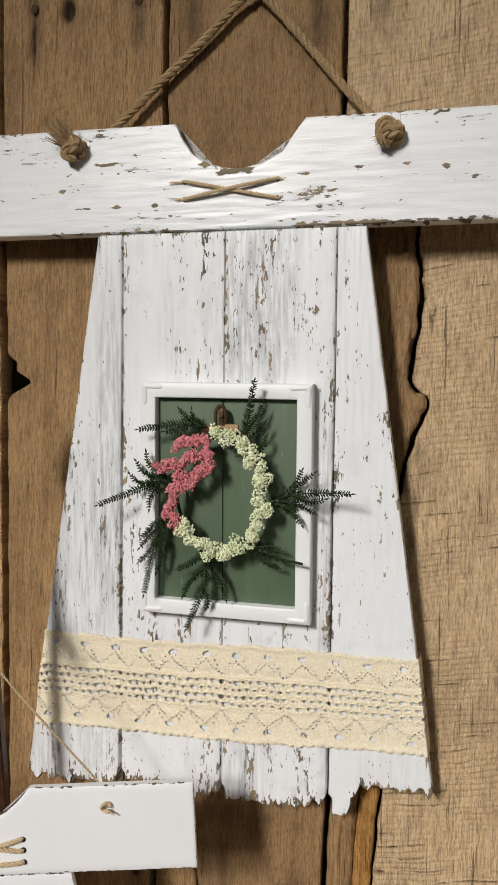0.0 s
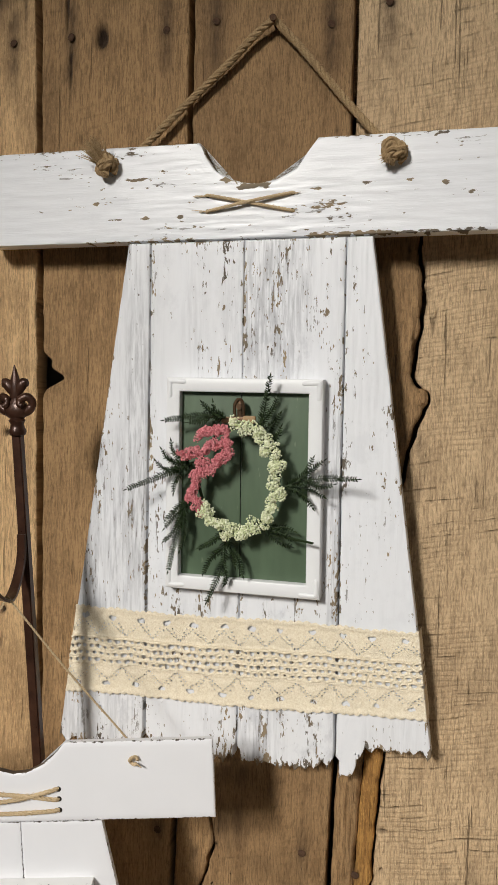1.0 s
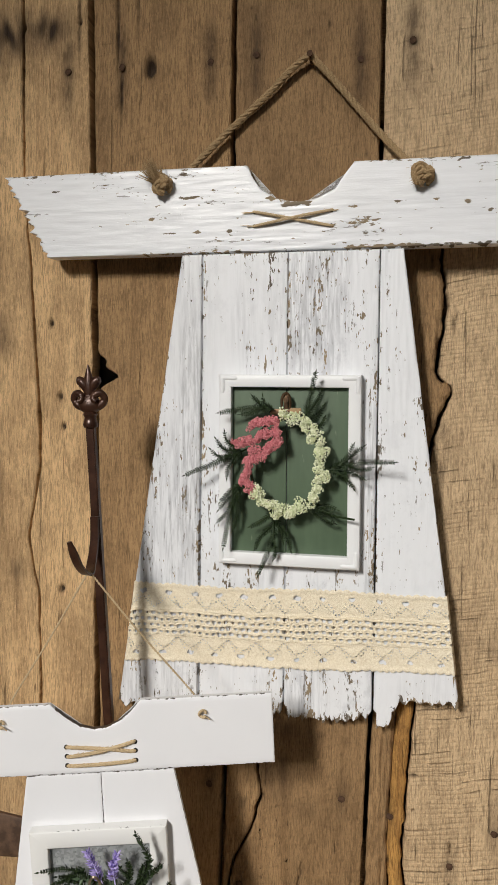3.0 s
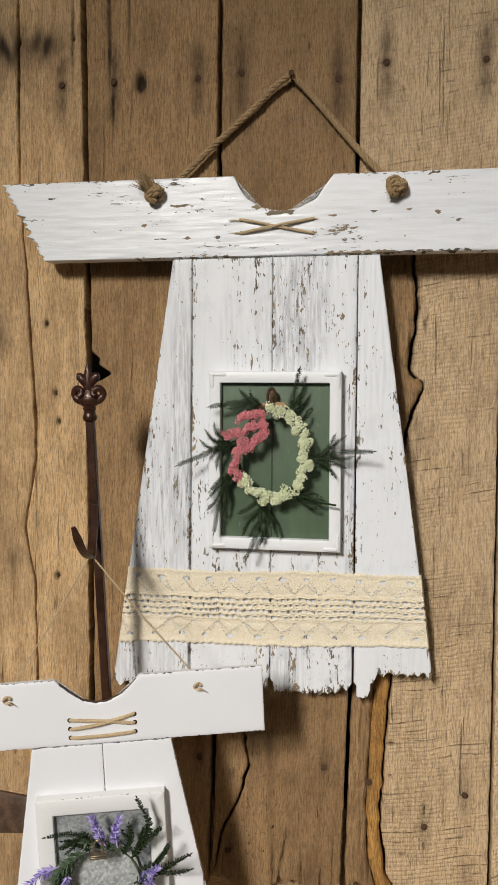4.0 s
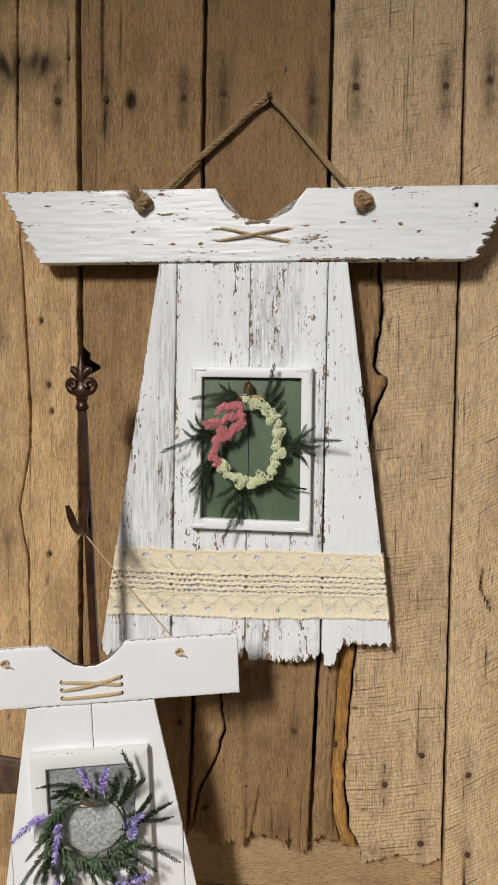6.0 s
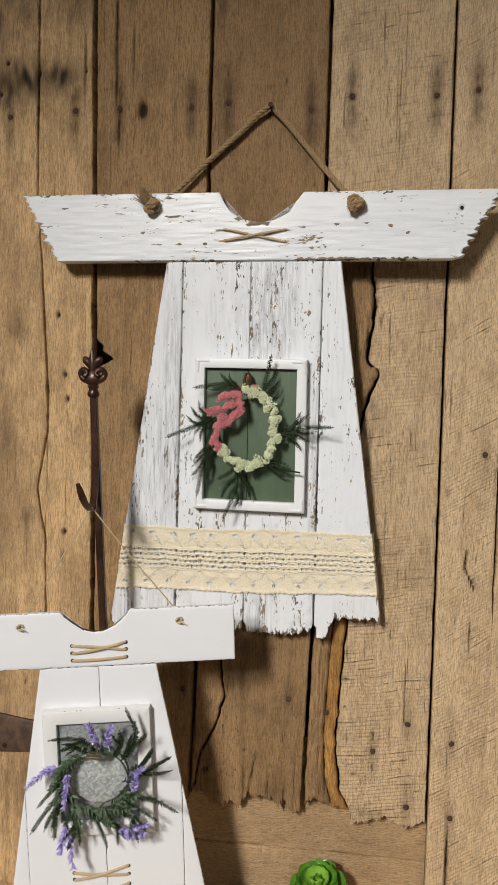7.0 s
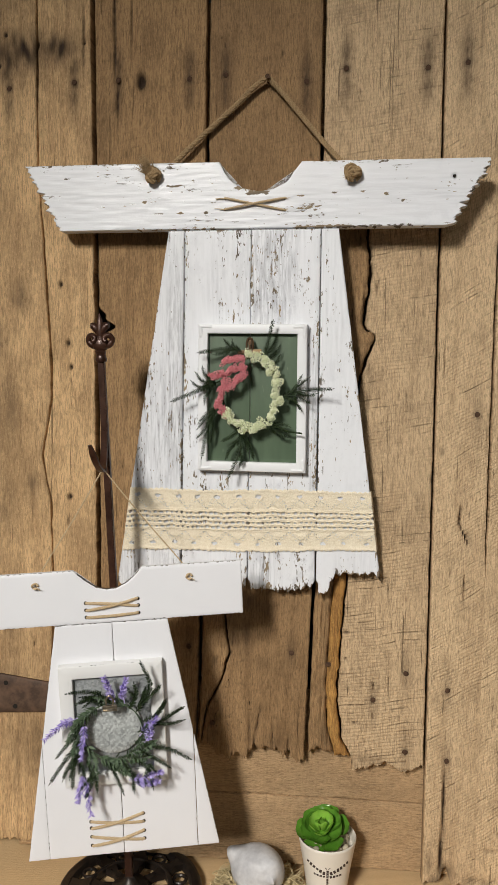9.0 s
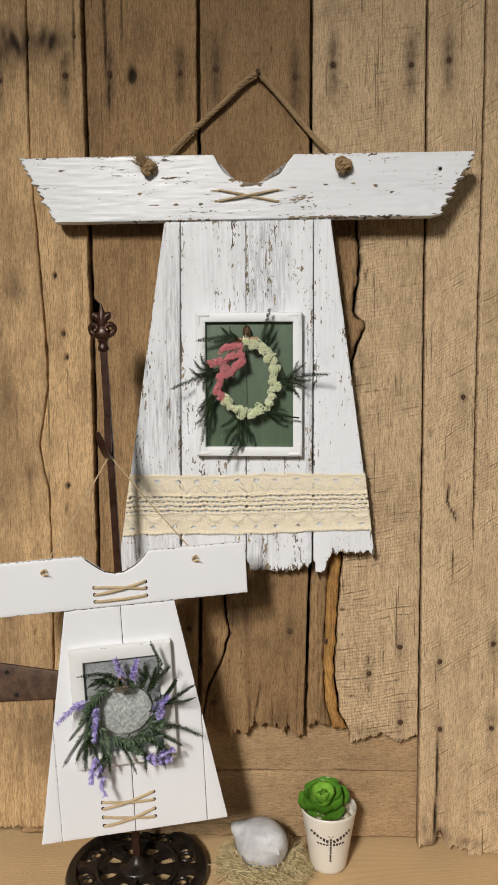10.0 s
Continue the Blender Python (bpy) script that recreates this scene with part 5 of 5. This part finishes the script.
CX, CZ = -0.004, -0.1225
swreath = part("wreath", joined("wreath", [tube([(CX + 0.034 * math.cos(a), -0.0215 + 0.0012 * math.sin(5 * a), CZ + 0.034 * math.sin(a)) for a in [2 * math.pi * i / 40 for i in range(41)]], 0.0007, 6),
                                         tube([(CX + 0.0335 * math.cos(a), -0.0225 + 0.0014 * math.cos(7 * a), CZ + 0.0345 * math.sin(a)) for a in [2 * math.pi * i / 40 for i in range(41)]], 0.0005, 5)]), LEAF_SOFT, small, "small wreath of lavender and evergreen twigs")
sclip = part("clip", joined("clip", [tube(smooth_path([(-0.003, 0, 0), (-0.0042, -0.001, 0.008), (-0.0015, -0.002, 0.013), (0.0015, -0.002, 0.013), (0.0042, -0.001, 0.008), (0.003, 0, 0)], 5), 0.0011, 7)]), NICKEL, swreath, "small bronze metal clip", at=pose(CX - 0.001, -0.031, CZ + 0.034))
part("jaw", box((0.0165, 0.004, 0.004), (0, -0.0005, 0), 0.0012), NICKEL, sclip)
part("jaw", box((0.0165, 0.003, 0.0018), (0, -0.002, -0.0035), 0.0007), NICKEL, sclip)


disc = lathe([(0.0, 0.0012), (0.012, 0.001), (0.024, 0.0004), (0.031, -0.0004), (0.0325, -0.001), (0.0325, -0.002), (0.0, -0.002)], 48)
part("metal_disc", raw("metal_disc", *disc), GALV_PALE, spic, "pale mottled galvanised disc", at=pose(CX, -0.0105, CZ, 90, 0, 0))


def ring_spray(angle, length, curl, out=0.0, y=-0.026):
    """A stem that leaves the ring at an angle (degrees) and follows it a little before it turns outwards."""
    a = radians(angle)
    r = 0.034
    p0 = (CX + r * math.cos(a), y + 0.004, CZ + r * math.sin(a))
    t = a + curl * 0.6
    p1 = (CX + (r + length * 0.4 + out) * math.cos(t), y, CZ + (r + length * 0.4 + out) * math.sin(t))
    t = a + curl
    p2 = (CX + (r + length + out) * math.cos(t), y - 0.006, CZ + (r + length + out) * math.sin(t))
    return [p0, p1, p2]


TWIGS = [
    [sp(-0.020, -0.055), sp(-0.006, -0.030), sp(-0.0163, 0.001, -0.034)], [sp(-0.022, -0.060), sp(-0.010, -0.046), sp(0.004, -0.030, -0.03)],
    [sp(-0.020, -0.085), sp(0.006, -0.072), sp(0.031, -0.0525, -0.036)], [sp(-0.016, -0.100), sp(0.014, -0.106), sp(0.0392, -0.1136, -0.036)],
    [sp(-0.050, -0.050), sp(-0.072, -0.036), sp(-0.098, -0.0345, -0.032)], [sp(-0.060, -0.052), sp(-0.074, -0.044), sp(-0.086, -0.046, -0.03)],
    [sp(-0.078, -0.066), sp(-0.092, -0.088), sp(-0.110, -0.108, -0.032)], [sp(-0.080, -0.090), sp(-0.099, -0.112), sp(-0.1176, -0.1375, -0.034)],
    [sp(-0.080, -0.100), sp(-0.092, -0.120), sp(-0.094, -0.146, -0.03)], [sp(-0.052, -0.122), sp(-0.044, -0.140), sp(-0.0364, -0.1555, -0.03)],
    [sp(-0.035, -0.122), sp(-0.026, -0.140), sp(-0.024, -0.153, -0.03)], [sp(-0.024, -0.116), sp(-0.006, -0.132), sp(-0.002, -0.150, -0.03)],
    [sp(-0.014, -0.072), sp(0.004, -0.062), sp(0.012, -0.046, -0.03)], [sp(-0.030, -0.056), sp(-0.022, -0.040), sp(-0.024, -0.026, -0.03)],
    [sp(-0.078, -0.118), sp(-0.072, -0.140), sp(-0.078, -0.158, -0.03)], [sp(-0.018, -0.106), sp(0.0, -0.118), sp(0.016, -0.126, -0.03)],
]
for k, line in enumerate(TWIGS):
    mid = Vector(line[1])
    d = (Vector(line[2]) - mid)
    q = Vector((-d.z, 0, d.x))
    side = [[mid - d * 0.4, mid + d * 0.2 + q * 0.35, mid + d * 0.55 + q * 0.5], [mid - d * 0.2, mid + d * 0.3 - q * 0.3, mid + d * 0.7 - q * 0.42]][:k % 3]
    part("sprig", sprig(line, 700 + k, 0.0054, 0.0021, 0.0009, 0.05, side, 0.0009), NEEDLE, swreath, "dark green evergreen sprig")
for k, (angle, length, curl) in enumerate(((140, 0.016, 0.8), (118, 0.012, 0.9), (-68, 0.014, 0.9), (-92, 0.014, 0.9), (-40, 0.012, 0.9), (165, 0.016, 0.7), (-115, 0.016, 0.7), (205, 0.016, 0.7), (240, 0.014, 0.8), (60, 0.012, 0.8))):
    part("sprig", sprig(ring_spray(angle, length, curl, y=-0.024), 740 + k, 0.010, 0.0026, 0.0014, 0.05), LEAF_SOFT, swreath, "grey-green leafy sprig")


def lavender(line, seed):
    """A spike of small purple florets in whorls."""
    rng = random.Random(seed)
    path = smooth_path(line, 10)
    pieces = [tube(path, 0.0006, 4)]
    for i in range(3, len(path)):
        d = (path[i] - path[i - 1]).normalized()
        side = d.orthogonal().normalized()
        f = i / len(path)
        for _ in range(5):
            a = rng.uniform(0, 6.28)
            out = Matrix.Rotation(a, 3, d) @ side
            pieces.append(needle(path[i], path[i] + (d * 0.8 + out).normalized() * rng.uniform(0.005, 0.0095) * (1.2 - 0.6 * f), 0.0010))
    return joined("lavender_spike", pieces)


for k, line in enumerate(([sp(-0.045, -0.05), sp(-0.052, -0.035), sp(-0.058, -0.018, -0.03)], [sp(-0.035, -0.05), sp(-0.037, -0.035), sp(-0.033, -0.02, -0.03)],
                          [sp(-0.088, -0.066), sp(-0.105, -0.074), sp(-0.124, -0.087, -0.034)], [sp(-0.080, -0.07), sp(-0.082, -0.09), sp(-0.084, -0.112, -0.034)],
                          [sp(-0.078, -0.14), sp(-0.077, -0.158), sp(-0.073, -0.18, -0.032)], [sp(-0.08, -0.13), sp(-0.085, -0.15), sp(-0.088, -0.165, -0.03)],
                          [sp(-0.018, -0.090), sp(-0.008, -0.078), sp(0.002, -0.064, -0.036)], [sp(-0.012, -0.098), sp(-0.006, -0.088), sp(-0.004, -0.07, -0.034)],
                          [sp(-0.03, -0.143), sp(-0.012, -0.14), sp(0.008, -0.13, -0.034)], [sp(-0.025, -0.146), sp(-0.01, -0.148), sp(0.004, -0.142, -0.032)])):
    part("lavender_spike", lavender(line, 800 + k), LAVENDER, swreath, "purple lavender spike")

# ---- iron stand ----
BASE = Vector((-0.15, -0.047, 0.7535))
stand = thing("iron_display_stand", Matrix.Translation(BASE), "brown cast iron display stand with fleur finial and hook", "stand")
foot = part("base", joined("base", [lathe([(0.093, 0.0), (0.0945, 0.004), (0.092, 0.010), (0.087, 0.0125), (0.081, 0.0115), (0.0785, 0.007), (0.0785, 0.0)], 64, True)]), IRON_DARK, stand, "round openwork dark cast iron base")
part("hub", joined("hub", [lathe([(0.0, 0.026), (0.006, 0.026), (0.0085, 0.020), (0.014, 0.0155), (0.022, 0.0135), (0.025, 0.010), (0.025, 0.0), (0.0, 0.0)], 32)]), IRON_DARK, foot)
part("ring", joined("ring", [lathe([(0.050, 0.001), (0.050, 0.0105), (0.053, 0.0125), (0.056, 0.0105), (0.056, 0.001)], 56, True)]), IRON_DARK, foot)
for k in range(8):
    a = math.pi / 4 * k
    bm = bmesh.new()
    prof = [(0.018, 0.006), (0.036, 0.0035), (0.046, 0.007), (0.058, 0.0105), (0.068, 0.005), (0.080, 0.008)]
    lo = [[bm.verts.new((r, s * w, z)) for r, w in prof] for s, z in ((-1, 0.0015), (-1, 0.011), (1, 0.011), (1, 0.0015))]
    for i in range(len(prof) - 1):
        for c in range(4):
            bm.faces.new((lo[c][i], lo[c][i + 1], lo[(c + 1) % 4][i + 1], lo[(c + 1) % 4][i]))
    bm.faces.new([lo[c][0] for c in range(4)]), bm.faces.new([lo[c][-1] for c in range(3, -1, -1)])
    bmesh.ops.recalc_face_normals(bm, faces=bm.faces[:])
    part("spoke", bm, IRON_DARK, foot, at=pose(0, 0, 0, 0, 0, math.degrees(a)))
    part("scroll", joined("scroll", [tube([(0.0665 + 0.0085 * math.cos(t), 0.0085 * math.sin(t), 0.006) for t in [2 * math.pi * i / 18 for i in range(19)]], 0.0024, 6)]), IRON_DARK, foot, at=pose(0, 0, 0, 0, 0, math.degrees(a) + 22.5))
TOPV = Vector((-0.1715, -0.0625, 1.452)) - BASE
bm = bmesh.new()
low_ring, high_ring = [], []
for sx, sy in ((-1, -1), (1, -1), (1, 1), (-1, 1)):
    low_ring.append(bm.verts.new((0.0048 * sx, 0.0042 * sy, 0.018)))
    high_ring.append(bm.verts.new((TOPV.x + 0.0040 * sx, TOPV.y + 0.0036 * sy, TOPV.z)))
for c in range(4):
    bm.faces.new((low_ring[c], low_ring[(c + 1) % 4], high_ring[(c + 1) % 4], high_ring[c]))
bm.faces.new(low_ring[::-1]), bm.faces.new(high_ring)
bmesh.ops.bevel(bm, geom=[e for e in bm.edges], offset=0.0009, segments=2, affect="EDGES")
part("rod", bm, IRON, stand, "square brown iron rod")
FIN = Matrix.Translation(TOPV) @ pose(0, 0, 0, 0, -1.5, 0)
finial = part("finial", joined("finial", [lathe([(0.0, -0.004), (0.0062, -0.004), (0.0072, -0.001), (0.006, 0.002), (0.0052, 0.005), (0.0068, 0.008), (0.0045, 0.0105), (0.0, 0.011)], 20)]), IRON, stand, "cast fleur finial with scrolls", at=FIN)


part("bulb", joined("bulb", [swell([(0, 0, 0.008), (0, 0, 0.012), (0, 0, 0.017), (0, 0, 0.022), (0, 0, 0.027)], [0.004, 0.0095, 0.0115, 0.0085, 0.0045], 16)]), IRON, finial)
for s in (-1, 1):
    part("scroll", joined("scroll", [swell(smooth_path([(s * 0.002, 0, 0.014), (s * 0.010, 0, 0.016), (s * 0.0145, 0, 0.0215), (s * 0.0115, -0.002, 0.027), (s * 0.0065, -0.004, 0.0255), (s * 0.0055, -0.006, 0.0215), (s * 0.0085, -0.0065, 0.020)], 6), [0.004] * 10 + [0.0034] * 17 + [0.0026] * 10, 8, 0.9)]), IRON, finial)
    part("leaf", joined("leaf", [swell(smooth_path([(s * 0.001, 0, 0.028), (s * 0.004, -0.001, 0.034), (s * 0.0075, -0.001, 0.038), (s * 0.0115, -0.002, 0.0385)], 6), [0.003 + 0.0016 * math.sin(i / 18 * 3.1) for i in range(18)] + [0.0008], 8, 0.8)]), IRON, finial)
part("spike", joined("spike", [swell([(0, 0, 0.026), (0, 0, 0.031), (0, 0, 0.037), (0, 0, 0.044), (0, 0, 0.053)], [0.005, 0.0056, 0.0052, 0.0032, 0.0004], 10, 0.75)]), IRON, finial)


def strap(points, width, thick):
    """A flat bar bent along points, its width across x."""
    path = [Vector(p) for p in smooth_path(points, 8)]
    verts, faces = [], []
    for i, p in enumerate(path):
        d = (path[min(i + 1, len(path) - 1)] - path[max(i - 1, 0)]).normalized()
        side = Vector((0.96, -0.28, 0))
        side = (side - d * side.dot(d)).normalized()
        up = d.cross(side)
        w = width * (1 if i < len(path) - 4 else 0.9 - 0.16 * (i - len(path) + 4))
        verts += [p + side * w + up * thick, p - side * w + up * thick, p - side * w - up * thick, p + side * w - up * thick]
    for i in range(len(path) - 1):
        for c in range(4):
            faces.append((i * 4 + c, i * 4 + (c + 1) % 4, i * 4 + 4 + (c + 1) % 4, i * 4 + 4 + c))
    faces += [(3, 2, 1, 0), tuple(len(path) * 4 - 4 + c for c in range(4))]
    return raw("hook", verts, faces)


hook_line = [Vector(p) - BASE for p in ((-0.1690, -0.0645, 1.366), (-0.1680, -0.068, 1.346), (-0.1650, -0.084, 1.328), (-0.1600, -0.105, 1.3235), (-0.1620, -0.120, 1.334), (-0.1680, -0.126, 1.3565))]
part("hook", strap(hook_line, 0.0042, 0.0011), IRON, stand, "flat bent iron hook")

# ---- succulent in a printed pot ----
POT = Vector((0.1065, -0.020, 0.7515))
plant = thing("potted_succulent", Matrix.Translation(POT), "green rosette succulent in a cream printed ceramic pot", "potted plant")
pot_profile = [(0.0, 0.0), (0.0225, 0.0), (0.0242, 0.0015), (0.0252, 0.006), (0.0316, 0.050), (0.0372, 0.082), (0.0375, 0.0845), (0.0366, 0.0856), (0.0352, 0.0845), (0.0342, 0.080), (0.033, 0.072), (0.0, 0.071)]
part("pot", joined("pot", [lathe(pot_profile, 56)]), CERAMIC, plant, "cream glazed tapered pot")


def on_pot(angle, z):
    r = 0.0252 + (z - 0.006) * (0.0316 - 0.0252) / 0.044 + 0.0005 + max(0, z - 0.05) * 0.03
    a = radians(angle)
    return Vector((r * math.sin(a), -r * math.cos(a), z)), a


def print_bar(angle, z, wide, high, turn):
    p, a = on_pot(angle, z)
    return part("print_mark", box((wide, 0.0004, high)), PRINT, plant, "", True, Matrix.Translation(p) @ Matrix.Rotation(a, 4, "Z") @ Matrix.Rotation(radians(-8.6), 4, "X") @ Matrix.Rotation(radians(turn), 4, "Y"))


rng = random.Random(21)
for k in range(9):
    print_bar(1, 0.057 - 0.0042 * k, 0.0028 - 0.00006 * k, rng.uniform(0.0022, 0.0034), rng.uniform(-14, 14))
for s in (-1, 1):
    for k in range(6):
        print_bar(1 + s * (8 + 7.5 * k), 0.054 + 0.0021 * k, 0.0032, rng.uniform(0.0022, 0.0042), s * rng.uniform(-35, 5))
    for k in range(4):
        print_bar(1 + s * (8 + 7.5 * k), 0.0485 + 0.0003 * k, 0.0030, rng.uniform(0.0015, 0.0028), s * rng.uniform(-25, 15))
    print_bar(1 + s * 3.5, 0.0615, 0.003, 0.0007, -s * 35)


def pebble(seed, r):
    q = random.Random(seed)
    verts = [Vector((v.x * r * q.uniform(0.85, 1.15), v.y * r * q.uniform(0.85, 1.1), v.z * r * 0.75 * q.uniform(0.85, 1.1))) for v in ico(2)[0]]
    return raw("pebble", verts, ico(2)[1])


stones = [pebble(900 + k, 0.0048) for k in range(4)]
for k in range(34):
    a, r = k * 2.4, 0.029 * math.sqrt((k + 0.5) / 34)
    part("pebble", stones[k % 4], PEBBLE, plant, at=pose(r * math.cos(a), r * math.sin(a), 0.074 + rng.uniform(0, 0.003), rng.uniform(-30, 30), rng.uniform(-30, 30), rng.uniform(0, 360)))


def fleshy_leaf(length, width, cup, thick, tip=0.0):
    """A spoon-shaped leaf along +x, hollow above."""
    verts, faces, nu, nv = [], [], 12, 8
    for face in (1, -1):
        for i in range(nu + 1):
            t = i / nu
            w = width * (0.32 + 0.68 * math.sin(min(1, t * 1.12) ** 1.3 * math.pi * 0.62)) * (1 - max(0, (t - 0.72) / 0.28) ** 2.2) ** 0.5
            for j in range(nv + 1):
                s = 2 * j / nv - 1
                z = cup * (s * s * 0.55 * w / width + 0.9 * t * t) * length + face * thick * (1 - s * s) * (1 - 0.7 * t) * 0.5 + (tip * max(0, t - 0.9) * length if abs(s) < 0.3 else 0)
                verts.append((t * length, s * w, z))
    n = (nu + 1) * (nv + 1)
    for f in range(2):
        for i in range(nu):
            for j in range(nv):
                a = f * n + i * (nv + 1) + j
                q = (a, a + nv + 1, a + nv + 2, a + 1)
                faces.append(q if f == 0 else q[::-1])
    return raw("leaf", verts, faces)


leaf_sizes = [fleshy_leaf(0.034, 0.0150, 0.34, 0.004), fleshy_leaf(0.028, 0.0135, 0.45, 0.004), fleshy_leaf(0.021, 0.0110, 0.55, 0.0035), fleshy_leaf(0.014, 0.0085, 0.75, 0.003)]
CENTRE = pose(-0.005, 0.007, 0.080, 22, -8, 0)
for ring, (count, pitch, lift) in enumerate(((6, 4, 0.003), (6, -8, 0.006), (5, -24, 0.009), (4, -46, 0.011))):
    for k in range(count):
        turn = 360 / count * k + ring * 27 + rng.uniform(-7, 7)
        part("leaf", leaf_sizes[ring], SUCCULENT if ring < 2 else SUCC_BRIGHT, plant, at=CENTRE @ pose(0, 0, lift, 0, 0, turn) @ pose(0.0015, 0, 0, rng.uniform(-6, 6), pitch + rng.uniform(-5, 5), 0))
for turn, out in ((150, 0.004), (100, 0.003)):
    part("leaf", leaf_sizes[1], SUCC_DARK, plant, "dark reddish outer leaf", at=CENTRE @ pose(0, 0, -0.001, 0, 0, turn) @ pose(out, 0, 0, 0, -28, 0))

# ---- bird figurine in its nest ----
NEST = Vector((0.020, -0.030, 0.7515))


def nest_mesh():
    q = random.Random(33)
    pieces = []
    for k in range(900):
        a = q.uniform(0, 2 * math.pi)
        r = q.uniform(0.030, 0.061) if k > 90 else q.uniform(0.0, 0.035)
        z = 0.0015 + q.uniform(0, 1) * 0.022 * max(0.15, 1 - abs(r - 0.042) / 0.024)
        p = Vector((r * math.cos(a), 0.88 * r * math.sin(a), z))
        d = Matrix.Rotation(a + math.pi / 2 + q.gauss(0, 0.9), 3, "Z") @ Vector((1, 0, q.gauss(0, 0.35)))
        bend = Vector((q.gauss(0, 1), q.gauss(0, 1), q.gauss(0, 0.5))) * 0.008
        ln = q.uniform(0.014, 0.036)
        pts = [p - d * ln * 0.5, p - d * ln * 0.15 + bend, p + d * ln * 0.2 - bend * 0.7, p + d * ln * 0.5 + bend * 0.4]
        for v in pts:
            v.z = max(0.0006, v.z)
        pieces.append(tube(smooth_path(pts, 4), q.uniform(0.00032, 0.0007), 4))
    return joined("bird_nest", pieces)


nest = part("bird_nest", nest_mesh(), STRAW)
nest.location = NEST
tagged(nest, "loose nest of pale dry excelsior straw", "nest", kind="stuff")
bm = bmesh.new()
bmesh.ops.create_uvsphere(bm, u_segments=48, v_segments=32, radius=1)
for v in bm.verts:
    d = v.co.normalized()
    lump = lambda x, y, z, sharp, amount: amount * math.exp(-sharp * (1 - d.dot(Vector((x, y, z)).normalized())))
    r = 1 + lump(0.62, -0.35, 0.55, 9, 0.22) + lump(0.80, -0.62, 0.22, 130, 0.22) + lump(-0.92, -0.1, 0.42, 22, 0.34) - lump(-0.2, 0, 1, 9, 0.05) + 0.012 * noise.noise(d * 6)
    v.co = Vector((d.x * 0.0365 * r, d.y * 0.031 * r, d.z * 0.033 * r))
bird = part("bird_figurine", bm, STONE_BIRD, at=Matrix.Translation(NEST + Vector((-0.004, 0.006, 0.032))) @ pose(0, 0, 0, 0, 0, -24))
tagged(bird, "rounded white-grey resin bird figurine sitting in straw", "figurine")
